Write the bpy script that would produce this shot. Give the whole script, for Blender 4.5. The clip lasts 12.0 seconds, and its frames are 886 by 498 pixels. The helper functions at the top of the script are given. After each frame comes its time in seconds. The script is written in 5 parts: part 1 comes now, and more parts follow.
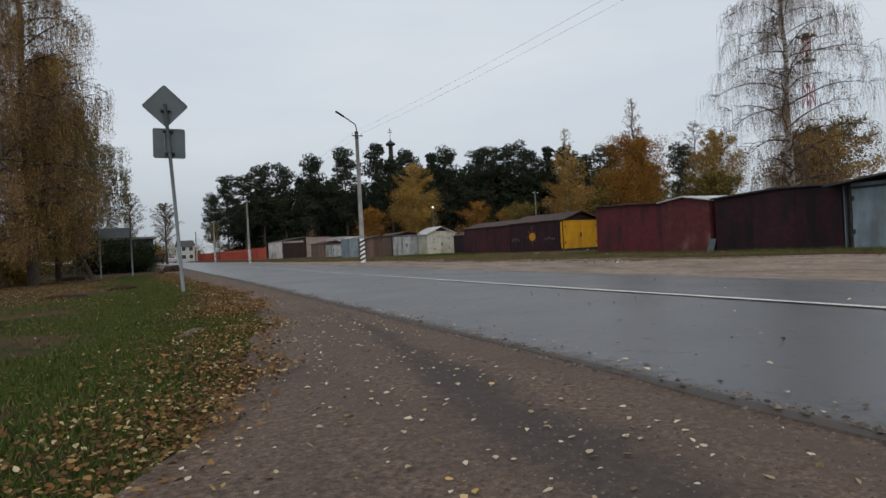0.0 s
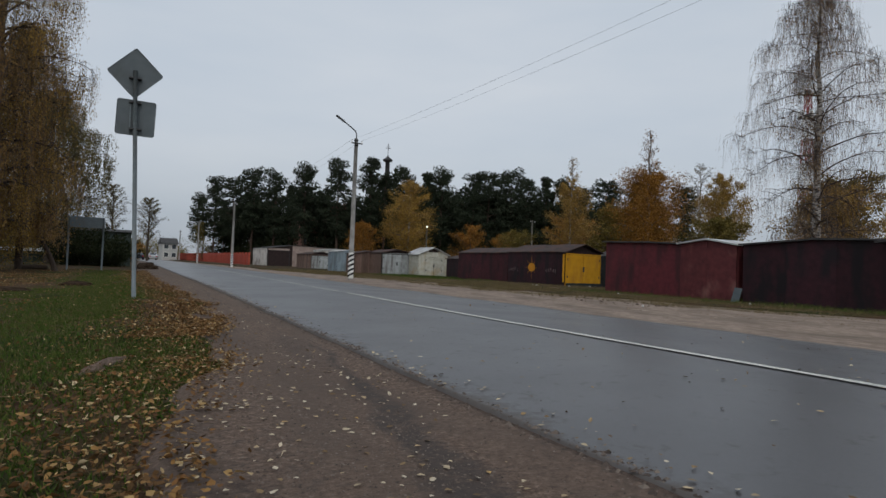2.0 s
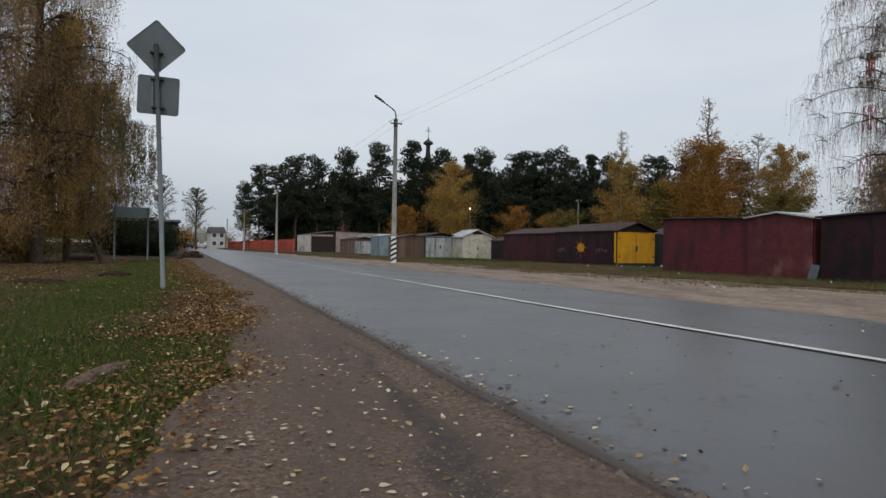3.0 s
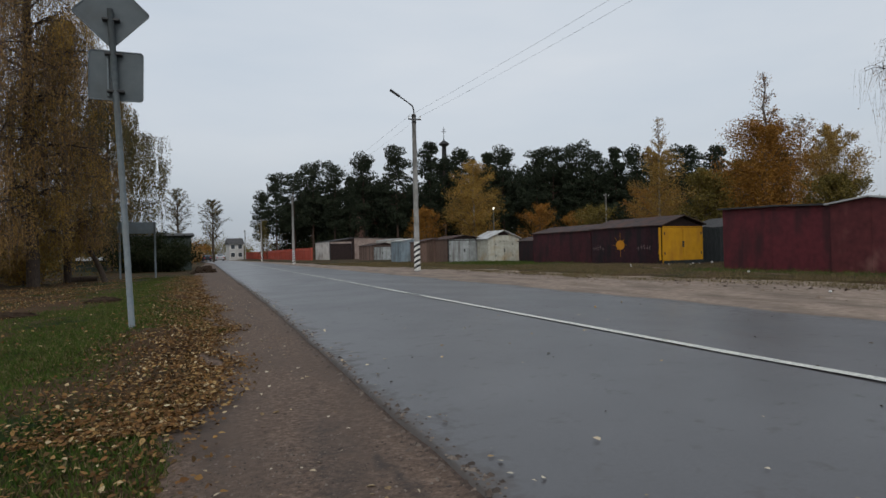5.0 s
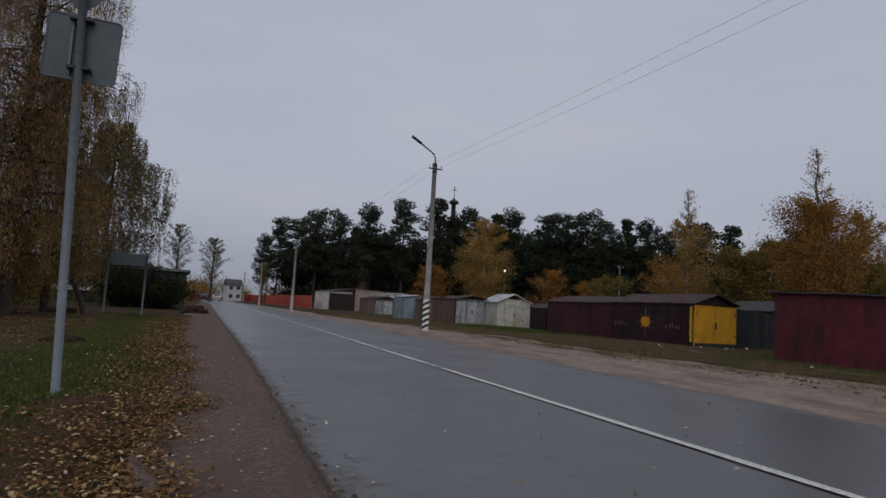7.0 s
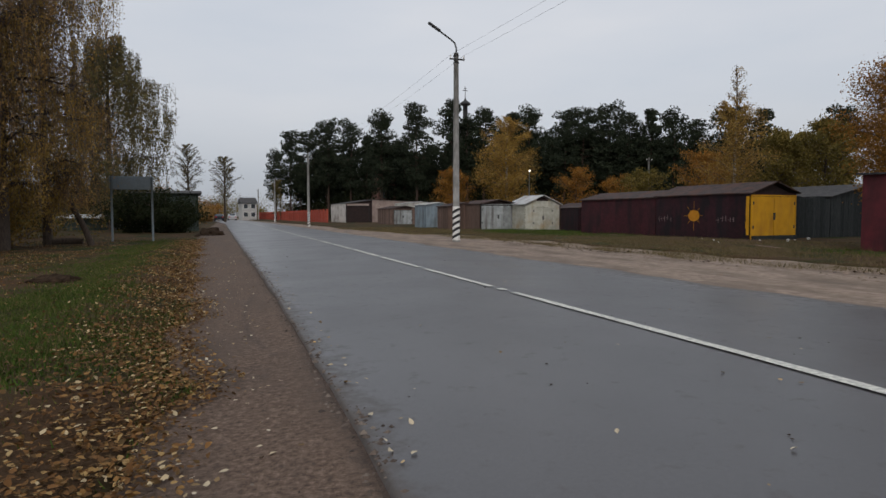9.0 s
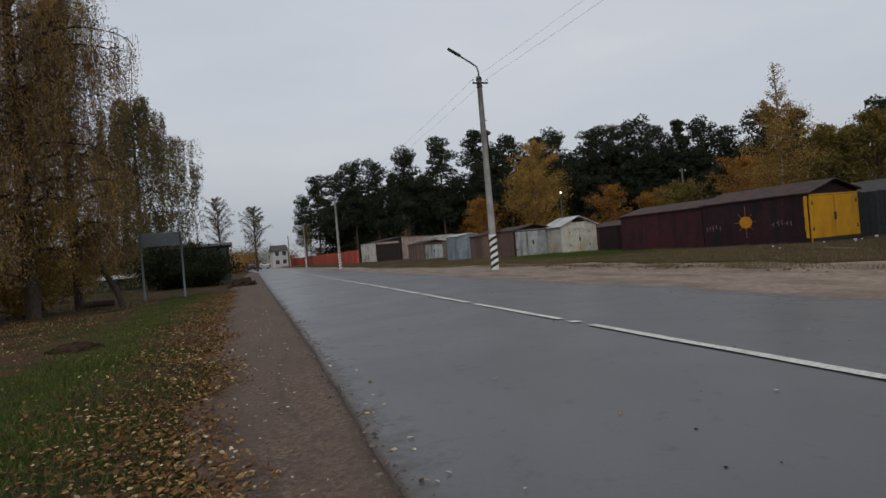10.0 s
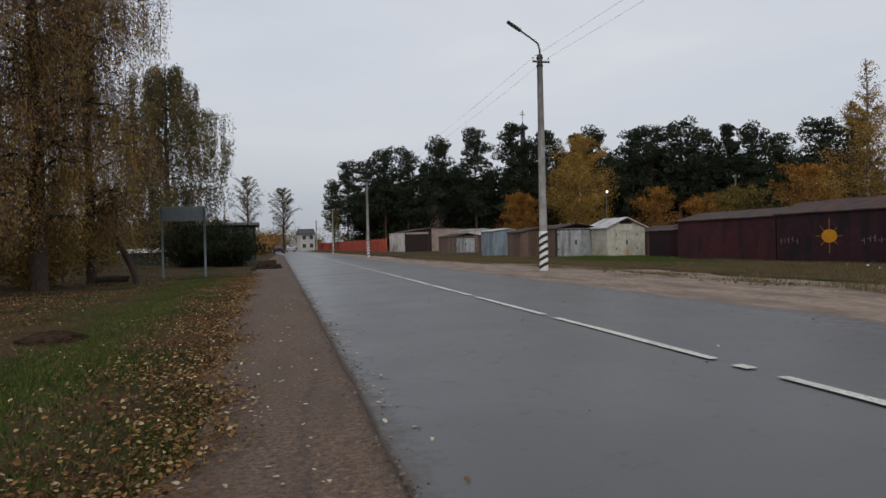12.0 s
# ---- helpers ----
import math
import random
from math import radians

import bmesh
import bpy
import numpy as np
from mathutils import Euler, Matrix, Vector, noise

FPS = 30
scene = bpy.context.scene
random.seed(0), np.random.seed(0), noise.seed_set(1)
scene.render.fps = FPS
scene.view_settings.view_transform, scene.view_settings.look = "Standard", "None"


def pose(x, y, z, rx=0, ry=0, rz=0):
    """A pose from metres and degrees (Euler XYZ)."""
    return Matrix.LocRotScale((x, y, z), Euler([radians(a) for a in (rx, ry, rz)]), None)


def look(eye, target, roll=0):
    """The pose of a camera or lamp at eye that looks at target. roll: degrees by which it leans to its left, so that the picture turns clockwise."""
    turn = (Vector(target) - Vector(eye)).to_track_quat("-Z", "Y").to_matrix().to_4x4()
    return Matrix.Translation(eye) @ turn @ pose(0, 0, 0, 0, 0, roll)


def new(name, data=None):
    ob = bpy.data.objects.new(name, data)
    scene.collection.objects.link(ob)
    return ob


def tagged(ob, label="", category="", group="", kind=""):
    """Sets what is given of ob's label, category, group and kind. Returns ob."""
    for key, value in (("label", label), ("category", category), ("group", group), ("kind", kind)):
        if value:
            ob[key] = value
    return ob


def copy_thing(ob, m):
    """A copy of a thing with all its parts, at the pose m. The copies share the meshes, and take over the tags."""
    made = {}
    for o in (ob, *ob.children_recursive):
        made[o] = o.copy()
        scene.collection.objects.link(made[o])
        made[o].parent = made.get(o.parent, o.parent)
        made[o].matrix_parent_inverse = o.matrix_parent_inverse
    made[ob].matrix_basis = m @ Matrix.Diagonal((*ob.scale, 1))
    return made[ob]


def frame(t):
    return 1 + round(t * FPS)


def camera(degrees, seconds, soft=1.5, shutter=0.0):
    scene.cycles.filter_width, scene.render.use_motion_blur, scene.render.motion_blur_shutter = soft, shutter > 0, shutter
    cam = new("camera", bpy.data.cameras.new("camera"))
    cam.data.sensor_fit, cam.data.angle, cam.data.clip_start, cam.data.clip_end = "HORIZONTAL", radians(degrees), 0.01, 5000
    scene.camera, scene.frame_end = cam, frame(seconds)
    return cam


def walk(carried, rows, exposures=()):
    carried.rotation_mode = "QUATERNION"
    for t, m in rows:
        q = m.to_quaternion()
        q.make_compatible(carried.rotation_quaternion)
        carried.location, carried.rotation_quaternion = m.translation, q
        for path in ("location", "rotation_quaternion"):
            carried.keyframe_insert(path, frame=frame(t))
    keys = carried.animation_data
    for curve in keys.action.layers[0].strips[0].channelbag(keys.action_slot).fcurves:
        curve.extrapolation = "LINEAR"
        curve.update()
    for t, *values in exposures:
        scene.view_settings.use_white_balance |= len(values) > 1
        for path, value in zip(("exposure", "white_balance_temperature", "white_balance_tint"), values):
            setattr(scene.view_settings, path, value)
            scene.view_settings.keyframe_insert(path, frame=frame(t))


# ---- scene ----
cam = camera(71.4, 12.0, soft=1.5)
PATH = [
    (0, (-0.278, -0.397, 0.774), (0.567, 1.416, 0.762), -3.0),
    (0.5, (-0.112, 0.242, 0.78), (0.613, 2.105, 0.715), 0.71),
    (1, (0.03, 0.892, 0.835), (0.862, 2.709, 0.756), -0.24),
    (1.5, (0.241, 1.367, 0.851), (1.038, 3.201, 0.82), -1.19),
    (2, (0.337, 1.931, 0.809), (1.219, 3.725, 0.868), 2.22),
    (2.5, (0.522, 2.41, 0.776), (1.358, 4.227, 0.786), -1.5),
    (3, (0.732, 3.042, 0.79), (1.49, 4.893, 0.79), 0.97),
    (3.5, (0.83, 3.823, 0.848), (1.59, 5.67, 0.751), -0.83),
    (3.7, (0.833, 4.197, 0.831), (1.529, 6.072, 0.819), -2.8),
    (5.3, (1.439, 6.044, 0.951), (2.138, 7.917, 0.962), -0.7),
    (5.5, (1.465, 6.241, 0.93), (2.145, 8.122, 0.936), 0.4),
    (6, (1.563, 6.989, 0.992), (2.3, 8.848, 1.025), -0.36),
    (6.5, (1.64, 7.63, 1.053), (2.339, 9.503, 1.083), -0.0),
    (7, (1.628, 8.253, 1.016), (2.32, 10.119, 1.211), 3.4),
    (9, (1.778, 10.757, 1.071), (2.439, 12.641, 0.961), -0.1),
    (9.5, (1.794, 11.304, 1.047), (2.434, 13.199, 1.003), 0.6),
    (10, (1.868, 12.019, 1.033), (2.442, 13.935, 1.032), -5.0),
    (10.5, (1.981, 12.831, 1.051), (2.504, 14.761, 1.075), -3.4),
    (11, (1.882, 13.268, 1.073), (2.365, 15.208, 1.069), -4.1),
    (11.5, (1.829, 13.835, 1.067), (2.235, 15.793, 1.048), -2.5),
    (12, (1.888, 14.543, 1.068), (2.382, 16.481, 1.05), -1.3),
]
walk(cam, [(t, look(eye, target, roll)) for t, eye, target, roll in PATH],
     [(0.0, 0.08, 6600, 10), (0.5, 0.38, 6750, 10), (1.0, 0.26, 6600, 10), (1.5, -0.02, 6450, 10), (2.0, -0.12, 6450, 10), (2.5, 0.1, 6500, 10), (3.0, 0.12, 6600, 10), (3.5, 0.08, 6650, 10), (5.5, 0.0, 6500, 10), (6.0, 0.04, 6500, 10), (6.5, -0.07, 6480, 13), (7.0, -0.54, 6320, 17), (7.4, -0.2, 6400, 13), (9.0, 0.0, 6720, 13), (9.5, 0.0, 6720, 13), (10.0, -0.15, 6670, 13), (10.5, 0.28, 6820, 13), (11.0, 0.22, 6720, 13), (11.5, 0.05, 6670, 13), (12.0, 0.0, 6720, 13)])

# ---------------- world and light: a dull overcast afternoon ----------------
world = bpy.data.worlds.new("overcast")
scene.world = world
world.use_nodes = True
wn, wl = world.node_tree.nodes, world.node_tree.links
wn.clear()
w_out = wn.new("ShaderNodeOutputWorld")
w_add = wn.new("ShaderNodeAddShader")
sky_bg = wn.new("ShaderNodeBackground")
sky_bg.inputs["Strength"].default_value = 0.05
sky_tex = wn.new("ShaderNodeTexSky")
sky_tex.sky_type = "NISHITA"
sky_tex.sun_disc = False
sky_tex.sun_elevation = radians(38)
sky_tex.sun_rotation = radians(200)
sky_tex.dust_density = 6.0
sky_hsv = wn.new("ShaderNodeHueSaturation")
sky_hsv.inputs["Saturation"].default_value = 0.3
wl.new(sky_tex.outputs[0], sky_hsv.inputs["Color"])
wl.new(sky_hsv.outputs[0], sky_bg.inputs["Color"])
cloud_bg = wn.new("ShaderNodeBackground")
geo = wn.new("ShaderNodeTexCoord")
sep = wn.new("ShaderNodeSeparateXYZ")
wl.new(geo.outputs["Generated"], sep.inputs[0])
lift = wn.new("ShaderNodeMapRange")          # brighter overhead, as a cloud layer is
lift.inputs[1].default_value, lift.inputs[2].default_value = 0.0, 1.0
lift.inputs[3].default_value, lift.inputs[4].default_value = 0.47, 0.66
wl.new(sep.outputs[2], lift.inputs[0])
cloud_map = wn.new("ShaderNodeMapping")
cloud_map.inputs["Scale"].default_value = (1.2, 1.2, 4.5)
wl.new(geo.outputs["Generated"], cloud_map.inputs[0])
cloud_noise = wn.new("ShaderNodeTexNoise")
cloud_noise.inputs["Scale"].default_value = 2.2
cloud_noise.inputs["Detail"].default_value = 4
wl.new(cloud_map.outputs[0], cloud_noise.inputs["Vector"])
cloud_ramp = wn.new("ShaderNodeValToRGB")
cloud_ramp.color_ramp.elements[0].position, cloud_ramp.color_ramp.elements[1].position = 0.3, 0.72
cloud_ramp.color_ramp.elements[0].color = (0.775, 0.885, 1.01, 1)
cloud_ramp.color_ramp.elements[1].color = (0.92, 0.995, 1.08, 1)
wl.new(cloud_noise.outputs[0], cloud_ramp.inputs[0])
cloud_mul = wn.new("ShaderNodeVectorMath")
cloud_mul.operation = "SCALE"
wl.new(cloud_ramp.outputs[0], cloud_mul.inputs[0])
wl.new(lift.outputs[0], cloud_mul.inputs["Scale"])
wl.new(cloud_mul.outputs[0], cloud_bg.inputs["Color"])
wl.new(sky_bg.outputs[0], w_add.inputs[0])
wl.new(cloud_bg.outputs[0], w_add.inputs[1])
wl.new(w_add.outputs[0], w_out.inputs[0])

sun = new("sun", bpy.data.lights.new("sun", "SUN"))
sun.data.energy = 0.25
sun.data.angle = radians(40)
sun.data.color = (1.0, 0.97, 0.93)
sun.matrix_world = look((-30, -60, 60), (0, 20, 0))

# ---------------- materials ----------------
def ramp_node(nt, stops):
    node = nt.nodes.new("ShaderNodeValToRGB")
    while len(node.color_ramp.elements) < len(stops):
        node.color_ramp.elements.new(0.5)
    for e, (p, c) in zip(node.color_ramp.elements, stops):
        e.position, e.color = p, (*c, 1)
    return node


def material(name, stops, rough=0.85, metal=0.0, scale=6.0, detail=6.0, bump=0.15, bump_scale=60.0,
             stretch=(1, 1, 1), grain=0.5, stain=None, stain_scale=1.2, stain_amount=(0.45, 0.7), island=None, island_mix=0.85, per_object=0.0,
             stain_stretch=(1, 1, 1), rough_to=None, specular=0.22):
    """Grain from noise, larger stains over it, a fine relief; island mixes in a colour for each loose piece."""
    m = bpy.data.materials.new(name)
    m.use_nodes = True
    nt = m.node_tree
    bsdf = nt.nodes["Principled BSDF"]
    tc = nt.nodes.new("ShaderNodeTexCoord")
    mp = nt.nodes.new("ShaderNodeMapping")
    mp.inputs["Scale"].default_value = stretch
    nt.links.new(tc.outputs["Object"], mp.inputs[0])
    n1 = nt.nodes.new("ShaderNodeTexNoise")
    n1.inputs["Scale"].default_value, n1.inputs["Detail"].default_value = scale, detail
    n1.inputs["Roughness"].default_value = grain
    nt.links.new(mp.outputs[0], n1.inputs["Vector"])
    cr = ramp_node(nt, stops)
    nt.links.new(n1.outputs[0], cr.inputs[0])
    colour = cr.outputs[0]
    if island:
        gi = nt.nodes.new("ShaderNodeNewGeometry")
        ir = ramp_node(nt, island)
        nt.links.new(gi.outputs["Random Per Island"], ir.inputs[0])
        mix = nt.nodes.new("ShaderNodeMix")
        mix.data_type = "RGBA"
        mix.inputs[0].default_value = island_mix
        nt.links.new(colour, mix.inputs[6])
        nt.links.new(ir.outputs[0], mix.inputs[7])
        colour = mix.outputs[2]
    if stain:
        smp = nt.nodes.new("ShaderNodeMapping")
        smp.inputs["Scale"].default_value = stain_stretch
        nt.links.new(tc.outputs["Object"], smp.inputs[0])
        n2 = nt.nodes.new("ShaderNodeTexNoise")
        n2.inputs["Scale"].default_value, n2.inputs["Detail"].default_value = stain_scale, 5
        nt.links.new(smp.outputs[0], n2.inputs["Vector"])
        rg = nt.nodes.new("ShaderNodeMapRange")
        rg.inputs[1].default_value, rg.inputs[2].default_value = stain_amount
        nt.links.new(n2.outputs[0], rg.inputs[0])
        mix = nt.nodes.new("ShaderNodeMix")
        mix.data_type = "RGBA"
        nt.links.new(rg.outputs[0], mix.inputs[0])
        nt.links.new(colour, mix.inputs[6])
        mix.inputs[7].default_value = (*stain, 1)
        colour = mix.outputs[2]
    if per_object:
        oi = nt.nodes.new("ShaderNodeObjectInfo")
        vr = nt.nodes.new("ShaderNodeMapRange")
        vr.inputs[3].default_value, vr.inputs[4].default_value = 1 - per_object, 1 + per_object
        nt.links.new(oi.outputs["Random"], vr.inputs[0])
        hv = nt.nodes.new("ShaderNodeHueSaturation")
        nt.links.new(vr.outputs[0], hv.inputs["Value"])
        nt.links.new(colour, hv.inputs["Color"])
        colour = hv.outputs[0]
    nt.links.new(colour, bsdf.inputs["Base Color"])
    bsdf.inputs["Metallic"].default_value = metal
    bsdf.inputs["Roughness"].default_value = rough
    bsdf.inputs["Specular IOR Level"].default_value = specular
    if rough_to is not None:
        n4 = nt.nodes.new("ShaderNodeTexNoise")
        n4.inputs["Scale"].default_value, n4.inputs["Detail"].default_value = 0.5, 6
        nt.links.new(tc.outputs["Object"], n4.inputs["Vector"])
        r4 = nt.nodes.new("ShaderNodeMapRange")
        r4.inputs[1].default_value, r4.inputs[2].default_value = 0.35, 0.65
        r4.inputs[3].default_value, r4.inputs[4].default_value = rough, rough_to
        nt.links.new(n4.outputs[0], r4.inputs[0])
        nt.links.new(r4.outputs[0], bsdf.inputs["Roughness"])
    if bump:
        n3 = nt.nodes.new("ShaderNodeTexNoise")
        n3.inputs["Scale"].default_value, n3.inputs["Detail"].default_value = bump_scale, 4
        nt.links.new(mp.outputs[0], n3.inputs["Vector"])
        bp = nt.nodes.new("ShaderNodeBump")
        bp.inputs["Strength"].default_value = bump
        bp.inputs["Distance"].default_value = 0.02
        nt.links.new(n3.outputs[0], bp.inputs["Height"])
        nt.links.new(bp.outputs[0], bsdf.inputs["Normal"])
    return m


def grey(v, tint=(1, 1, 1)):
    return tuple(v * t for t in tint)


M = {}
M["asphalt"] = material("asphalt", [(0.3, (0.035, 0.0325, 0.034)), (0.7, (0.053, 0.0495, 0.0515))], rough=0.33, rough_to=0.40, scale=45, specular=0.88, bump=0.05,
                        bump_scale=160, stain=(0.031, 0.029, 0.030), stain_scale=0.5, stain_stretch=(1.4, 0.1, 1), stain_amount=(0.42, 0.72))


def overlay(m, value, colour, low, high, most, grit_scale, rough=None):
    """Lay damp earth or mud over a material where the mesh's own value says so, broken up by grit."""
    nt = m.node_tree
    bsdf = nt.nodes["Principled BSDF"]
    at = nt.nodes.new("ShaderNodeAttribute")
    at.attribute_name = value
    tc = nt.nodes.new("ShaderNodeTexCoord")
    grit = nt.nodes.new("ShaderNodeTexNoise")
    grit.inputs["Scale"].default_value, grit.inputs["Detail"].default_value = grit_scale, 9
    grit.inputs["Roughness"].default_value = 0.7
    nt.links.new(tc.outputs["Object"], grit.inputs["Vector"])
    add = nt.nodes.new("ShaderNodeMath")
    add.operation = "MULTIPLY_ADD"
    nt.links.new(grit.outputs[0], add.inputs[0])
    add.inputs[1].default_value = 2.2
    nt.links.new(at.outputs["Fac"], add.inputs[2])
    rg = nt.nodes.new("ShaderNodeMapRange")
    rg.inputs[1].default_value, rg.inputs[2].default_value, rg.inputs[4].default_value = low, high, most
    nt.links.new(add.outputs[0], rg.inputs[0])
    mix = nt.nodes.new("ShaderNodeMix")
    mix.data_type = "RGBA"
    nt.links.new(rg.outputs[0], mix.inputs[0])
    nt.links.new(bsdf.inputs["Base Color"].links[0].from_socket, mix.inputs[6])
    mix.inputs[7].default_value = (*colour, 1)
    nt.links.new(mix.outputs[2], bsdf.inputs["Base Color"])
    if rough is not None:
        blend = nt.nodes.new("ShaderNodeMix")
        nt.links.new(rg.outputs[0], blend.inputs[0])
        nt.links.new(bsdf.inputs["Roughness"].links[0].from_socket, blend.inputs[2])
        blend.inputs[3].default_value = rough
        nt.links.new(blend.outputs[0], bsdf.inputs["Roughness"])
    return m


overlay(M["asphalt"], "mud", (0.060, 0.047, 0.038), 1.28, 1.95, 0.9, 6.0, 0.75)
M["gravel"] = overlay(material("gravel", [(0.38, (0.046, 0.029, 0.020)), (0.5, (0.101, 0.067, 0.048)), (0.62, (0.178, 0.125, 0.092))], scale=26, detail=10, grain=0.78, bump=0.25,
                               specular=0.25, bump_scale=80, stain=(0.080, 0.056, 0.042), stain_scale=1.5, stain_amount=(0.45, 0.72), stain_stretch=(1.6, 0.3, 1)),
                      "damp", (0.036, 0.029, 0.026), 1.22, 2.0, 0.8, 11.0)
M["sand"] = material("sand", [(0.3, (0.165, 0.122, 0.092)), (0.7, (0.29, 0.225, 0.178))], scale=7, detail=10, bump=0.6, bump_scale=30, specular=0.2, stretch=(1.2, 0.8, 1),
                     stain=(0.125, 0.094, 0.072), stain_scale=1.3, stain_stretch=(1.4, 0.4, 1), stain_amount=(0.44, 0.68))
M["grass_ground"] = material("grass_ground", [(0.3, (0.008, 0.016, 0.004)), (0.55, (0.018, 0.031, 0.007)), (0.8, (0.04, 0.036, 0.013))], scale=7, detail=10,
                             bump=0.9, bump_scale=45, specular=0.1, rough=0.95, stain=(0.062, 0.037, 0.02), stain_scale=0.55, stain_amount=(0.36, 0.54))
M["grass"] = material("grass", [(0.2, (0.022, 0.05, 0.008)), (0.8, (0.045, 0.08, 0.013))], bump=0, scale=2, rough=0.8, specular=0.1,
                      island=[(0.0, (0.018, 0.041, 0.006)), (0.7, (0.056, 0.096, 0.014)), (1.0, (0.11, 0.09, 0.028))])
M["dry_grass"] = material("dry_grass", [(0.2, (0.05, 0.055, 0.018)), (0.8, (0.09, 0.08, 0.03))], bump=0, scale=2, rough=0.85, specular=0.1,
                          island=[(0.0, (0.052, 0.042, 0.017)), (0.4, (0.100, 0.076, 0.034)), (0.75, (0.155, 0.117, 0.058)), (1.0, (0.22, 0.175, 0.10))])
M["litter"] = material("litter", [(0.3, (0.3, 0.18, 0.05)), (0.7, (0.4, 0.27, 0.1))], bump=0, rough=0.8, specular=0.15,
                       island=[(0.0, (0.020, 0.011, 0.007)), (0.35, (0.060, 0.022, 0.010)), (0.6, (0.115, 0.046, 0.016)), (0.78, (0.18, 0.095, 0.032)), (0.91, (0.29, 0.195, 0.085)), (1.0, (0.42, 0.35, 0.23))])
M["pale_litter"] = material("pale_litter", [(0.3, (0.3, 0.18, 0.05)), (0.7, (0.4, 0.27, 0.1))], bump=0, rough=0.8, specular=0.15,
                            island=[(0.0, (0.06, 0.04, 0.03)), (0.25, (0.20, 0.14, 0.08)), (0.55, (0.42, 0.36, 0.26)), (0.9, (0.52, 0.47, 0.38)), (1.0, (0.42, 0.24, 0.05))])


def leaf_material(name, cols, mix=0.55, streak=(1, 1, 1)):
    return material(name, [(0.36, cols[0]), (0.5, cols[1]), (0.64, cols[2])], bump=0, rough=0.85, scale=0.9, detail=4, specular=0.08, stretch=streak,
                    island=[(i / (len(cols) - 1), c) for i, c in enumerate(cols)], island_mix=mix)


M["leaf_brown"] = leaf_material("leaf_brown", [(0.145, 0.088, 0.050), (0.24, 0.142, 0.058), (0.33, 0.198, 0.064), (0.24, 0.18, 0.070)], streak=(1.6, 1.6, 0.35))
M["leaf_gold"] = leaf_material("leaf_gold", [(0.13, 0.080, 0.030), (0.24, 0.146, 0.040), (0.34, 0.215, 0.054), (0.22, 0.165, 0.054)], streak=(1.6, 1.6, 0.35))
M["leaf_yellow"] = leaf_material("leaf_yellow", [(0.16, 0.088, 0.022), (0.26, 0.150, 0.032), (0.34, 0.22, 0.055), (0.21, 0.155, 0.045)])
M["leaf_orange"] = leaf_material("leaf_orange", [(0.12, 0.055, 0.014), (0.22, 0.10, 0.02), (0.28, 0.14, 0.028), (0.17, 0.10, 0.03)])
M["leaf_olive"] = leaf_material("leaf_olive", [(0.07, 0.06, 0.018), (0.12, 0.095, 0.025), (0.17, 0.12, 0.03), (0.09, 0.085, 0.025)])
M["leaf_green"] = leaf_material("leaf_green", [(0.045, 0.045, 0.026), (0.085, 0.08, 0.036), (0.14, 0.11, 0.042), (0.20, 0.13, 0.04)])
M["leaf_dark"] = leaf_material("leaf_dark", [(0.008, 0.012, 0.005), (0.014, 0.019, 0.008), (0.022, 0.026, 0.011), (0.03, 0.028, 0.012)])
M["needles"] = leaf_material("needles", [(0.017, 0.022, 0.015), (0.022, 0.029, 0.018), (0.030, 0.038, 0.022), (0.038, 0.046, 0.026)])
M["birch_bark"] = material("birch_bark", [(0.40, (0.035, 0.03, 0.028)), (0.55, (0.30, 0.28, 0.26)), (0.75, (0.45, 0.43, 0.40))], scale=3.0, stretch=(2, 2, 5), bump=0.3, bump_scale=20)
M["dark_bark"] = material("dark_bark", [(0.3, (0.03, 0.022, 0.017)), (0.7, (0.075, 0.055, 0.042))], scale=7, stretch=(3, 3, 0.7), bump=0.8, bump_scale=12)
M["pine_bark"] = material("pine_bark", [(0.3, (0.030, 0.021, 0.017)), (0.7, (0.075, 0.048, 0.034))], scale=5, stretch=(3, 3, 0.7), bump=0.5, bump_scale=10)
M["twig"] = material("twig", [(0.3, (0.06, 0.045, 0.040)), (0.7, (0.12, 0.092, 0.080))], bump=0)
M["concrete"] = material("concrete", [(0.3, (0.22, 0.22, 0.21)), (0.7, (0.34, 0.335, 0.32))], scale=8, stretch=(1, 1, 0.3), stain=(0.15, 0.145, 0.135), stain_scale=1.5, bump=0.3)
M["galvanised"] = material("galvanised", [(0.3, (0.10, 0.125, 0.138)), (0.7, (0.15, 0.178, 0.19))], rough=0.6, metal=0.0, specular=0.3, scale=14, stain=(0.13, 0.14, 0.14), stain_scale=2.5, bump=0.05)
M["sign_back"] = material("sign_back", [(0.3, (0.062, 0.078, 0.086)), (0.7, (0.085, 0.102, 0.111))], rough=0.6, metal=0.0, specular=0.3, scale=5, stain=(0.05, 0.058, 0.06), stain_scale=2.2, stain_amount=(0.5, 0.8), bump=0.05)
M["dark_metal"] = material("dark_metal", [(0.3, (0.03, 0.03, 0.032)), (0.7, (0.06, 0.06, 0.06))], rough=0.6, metal=0.3, bump=0.1)
M["white_paint"] = material("white_paint", [(0.3, (0.62, 0.62, 0.60)), (0.7, (0.80, 0.80, 0.78))], rough=0.7, scale=12, stain=(0.42, 0.41, 0.39), stain_scale=3, stain_amount=(0.5, 0.75), bump=0.1)
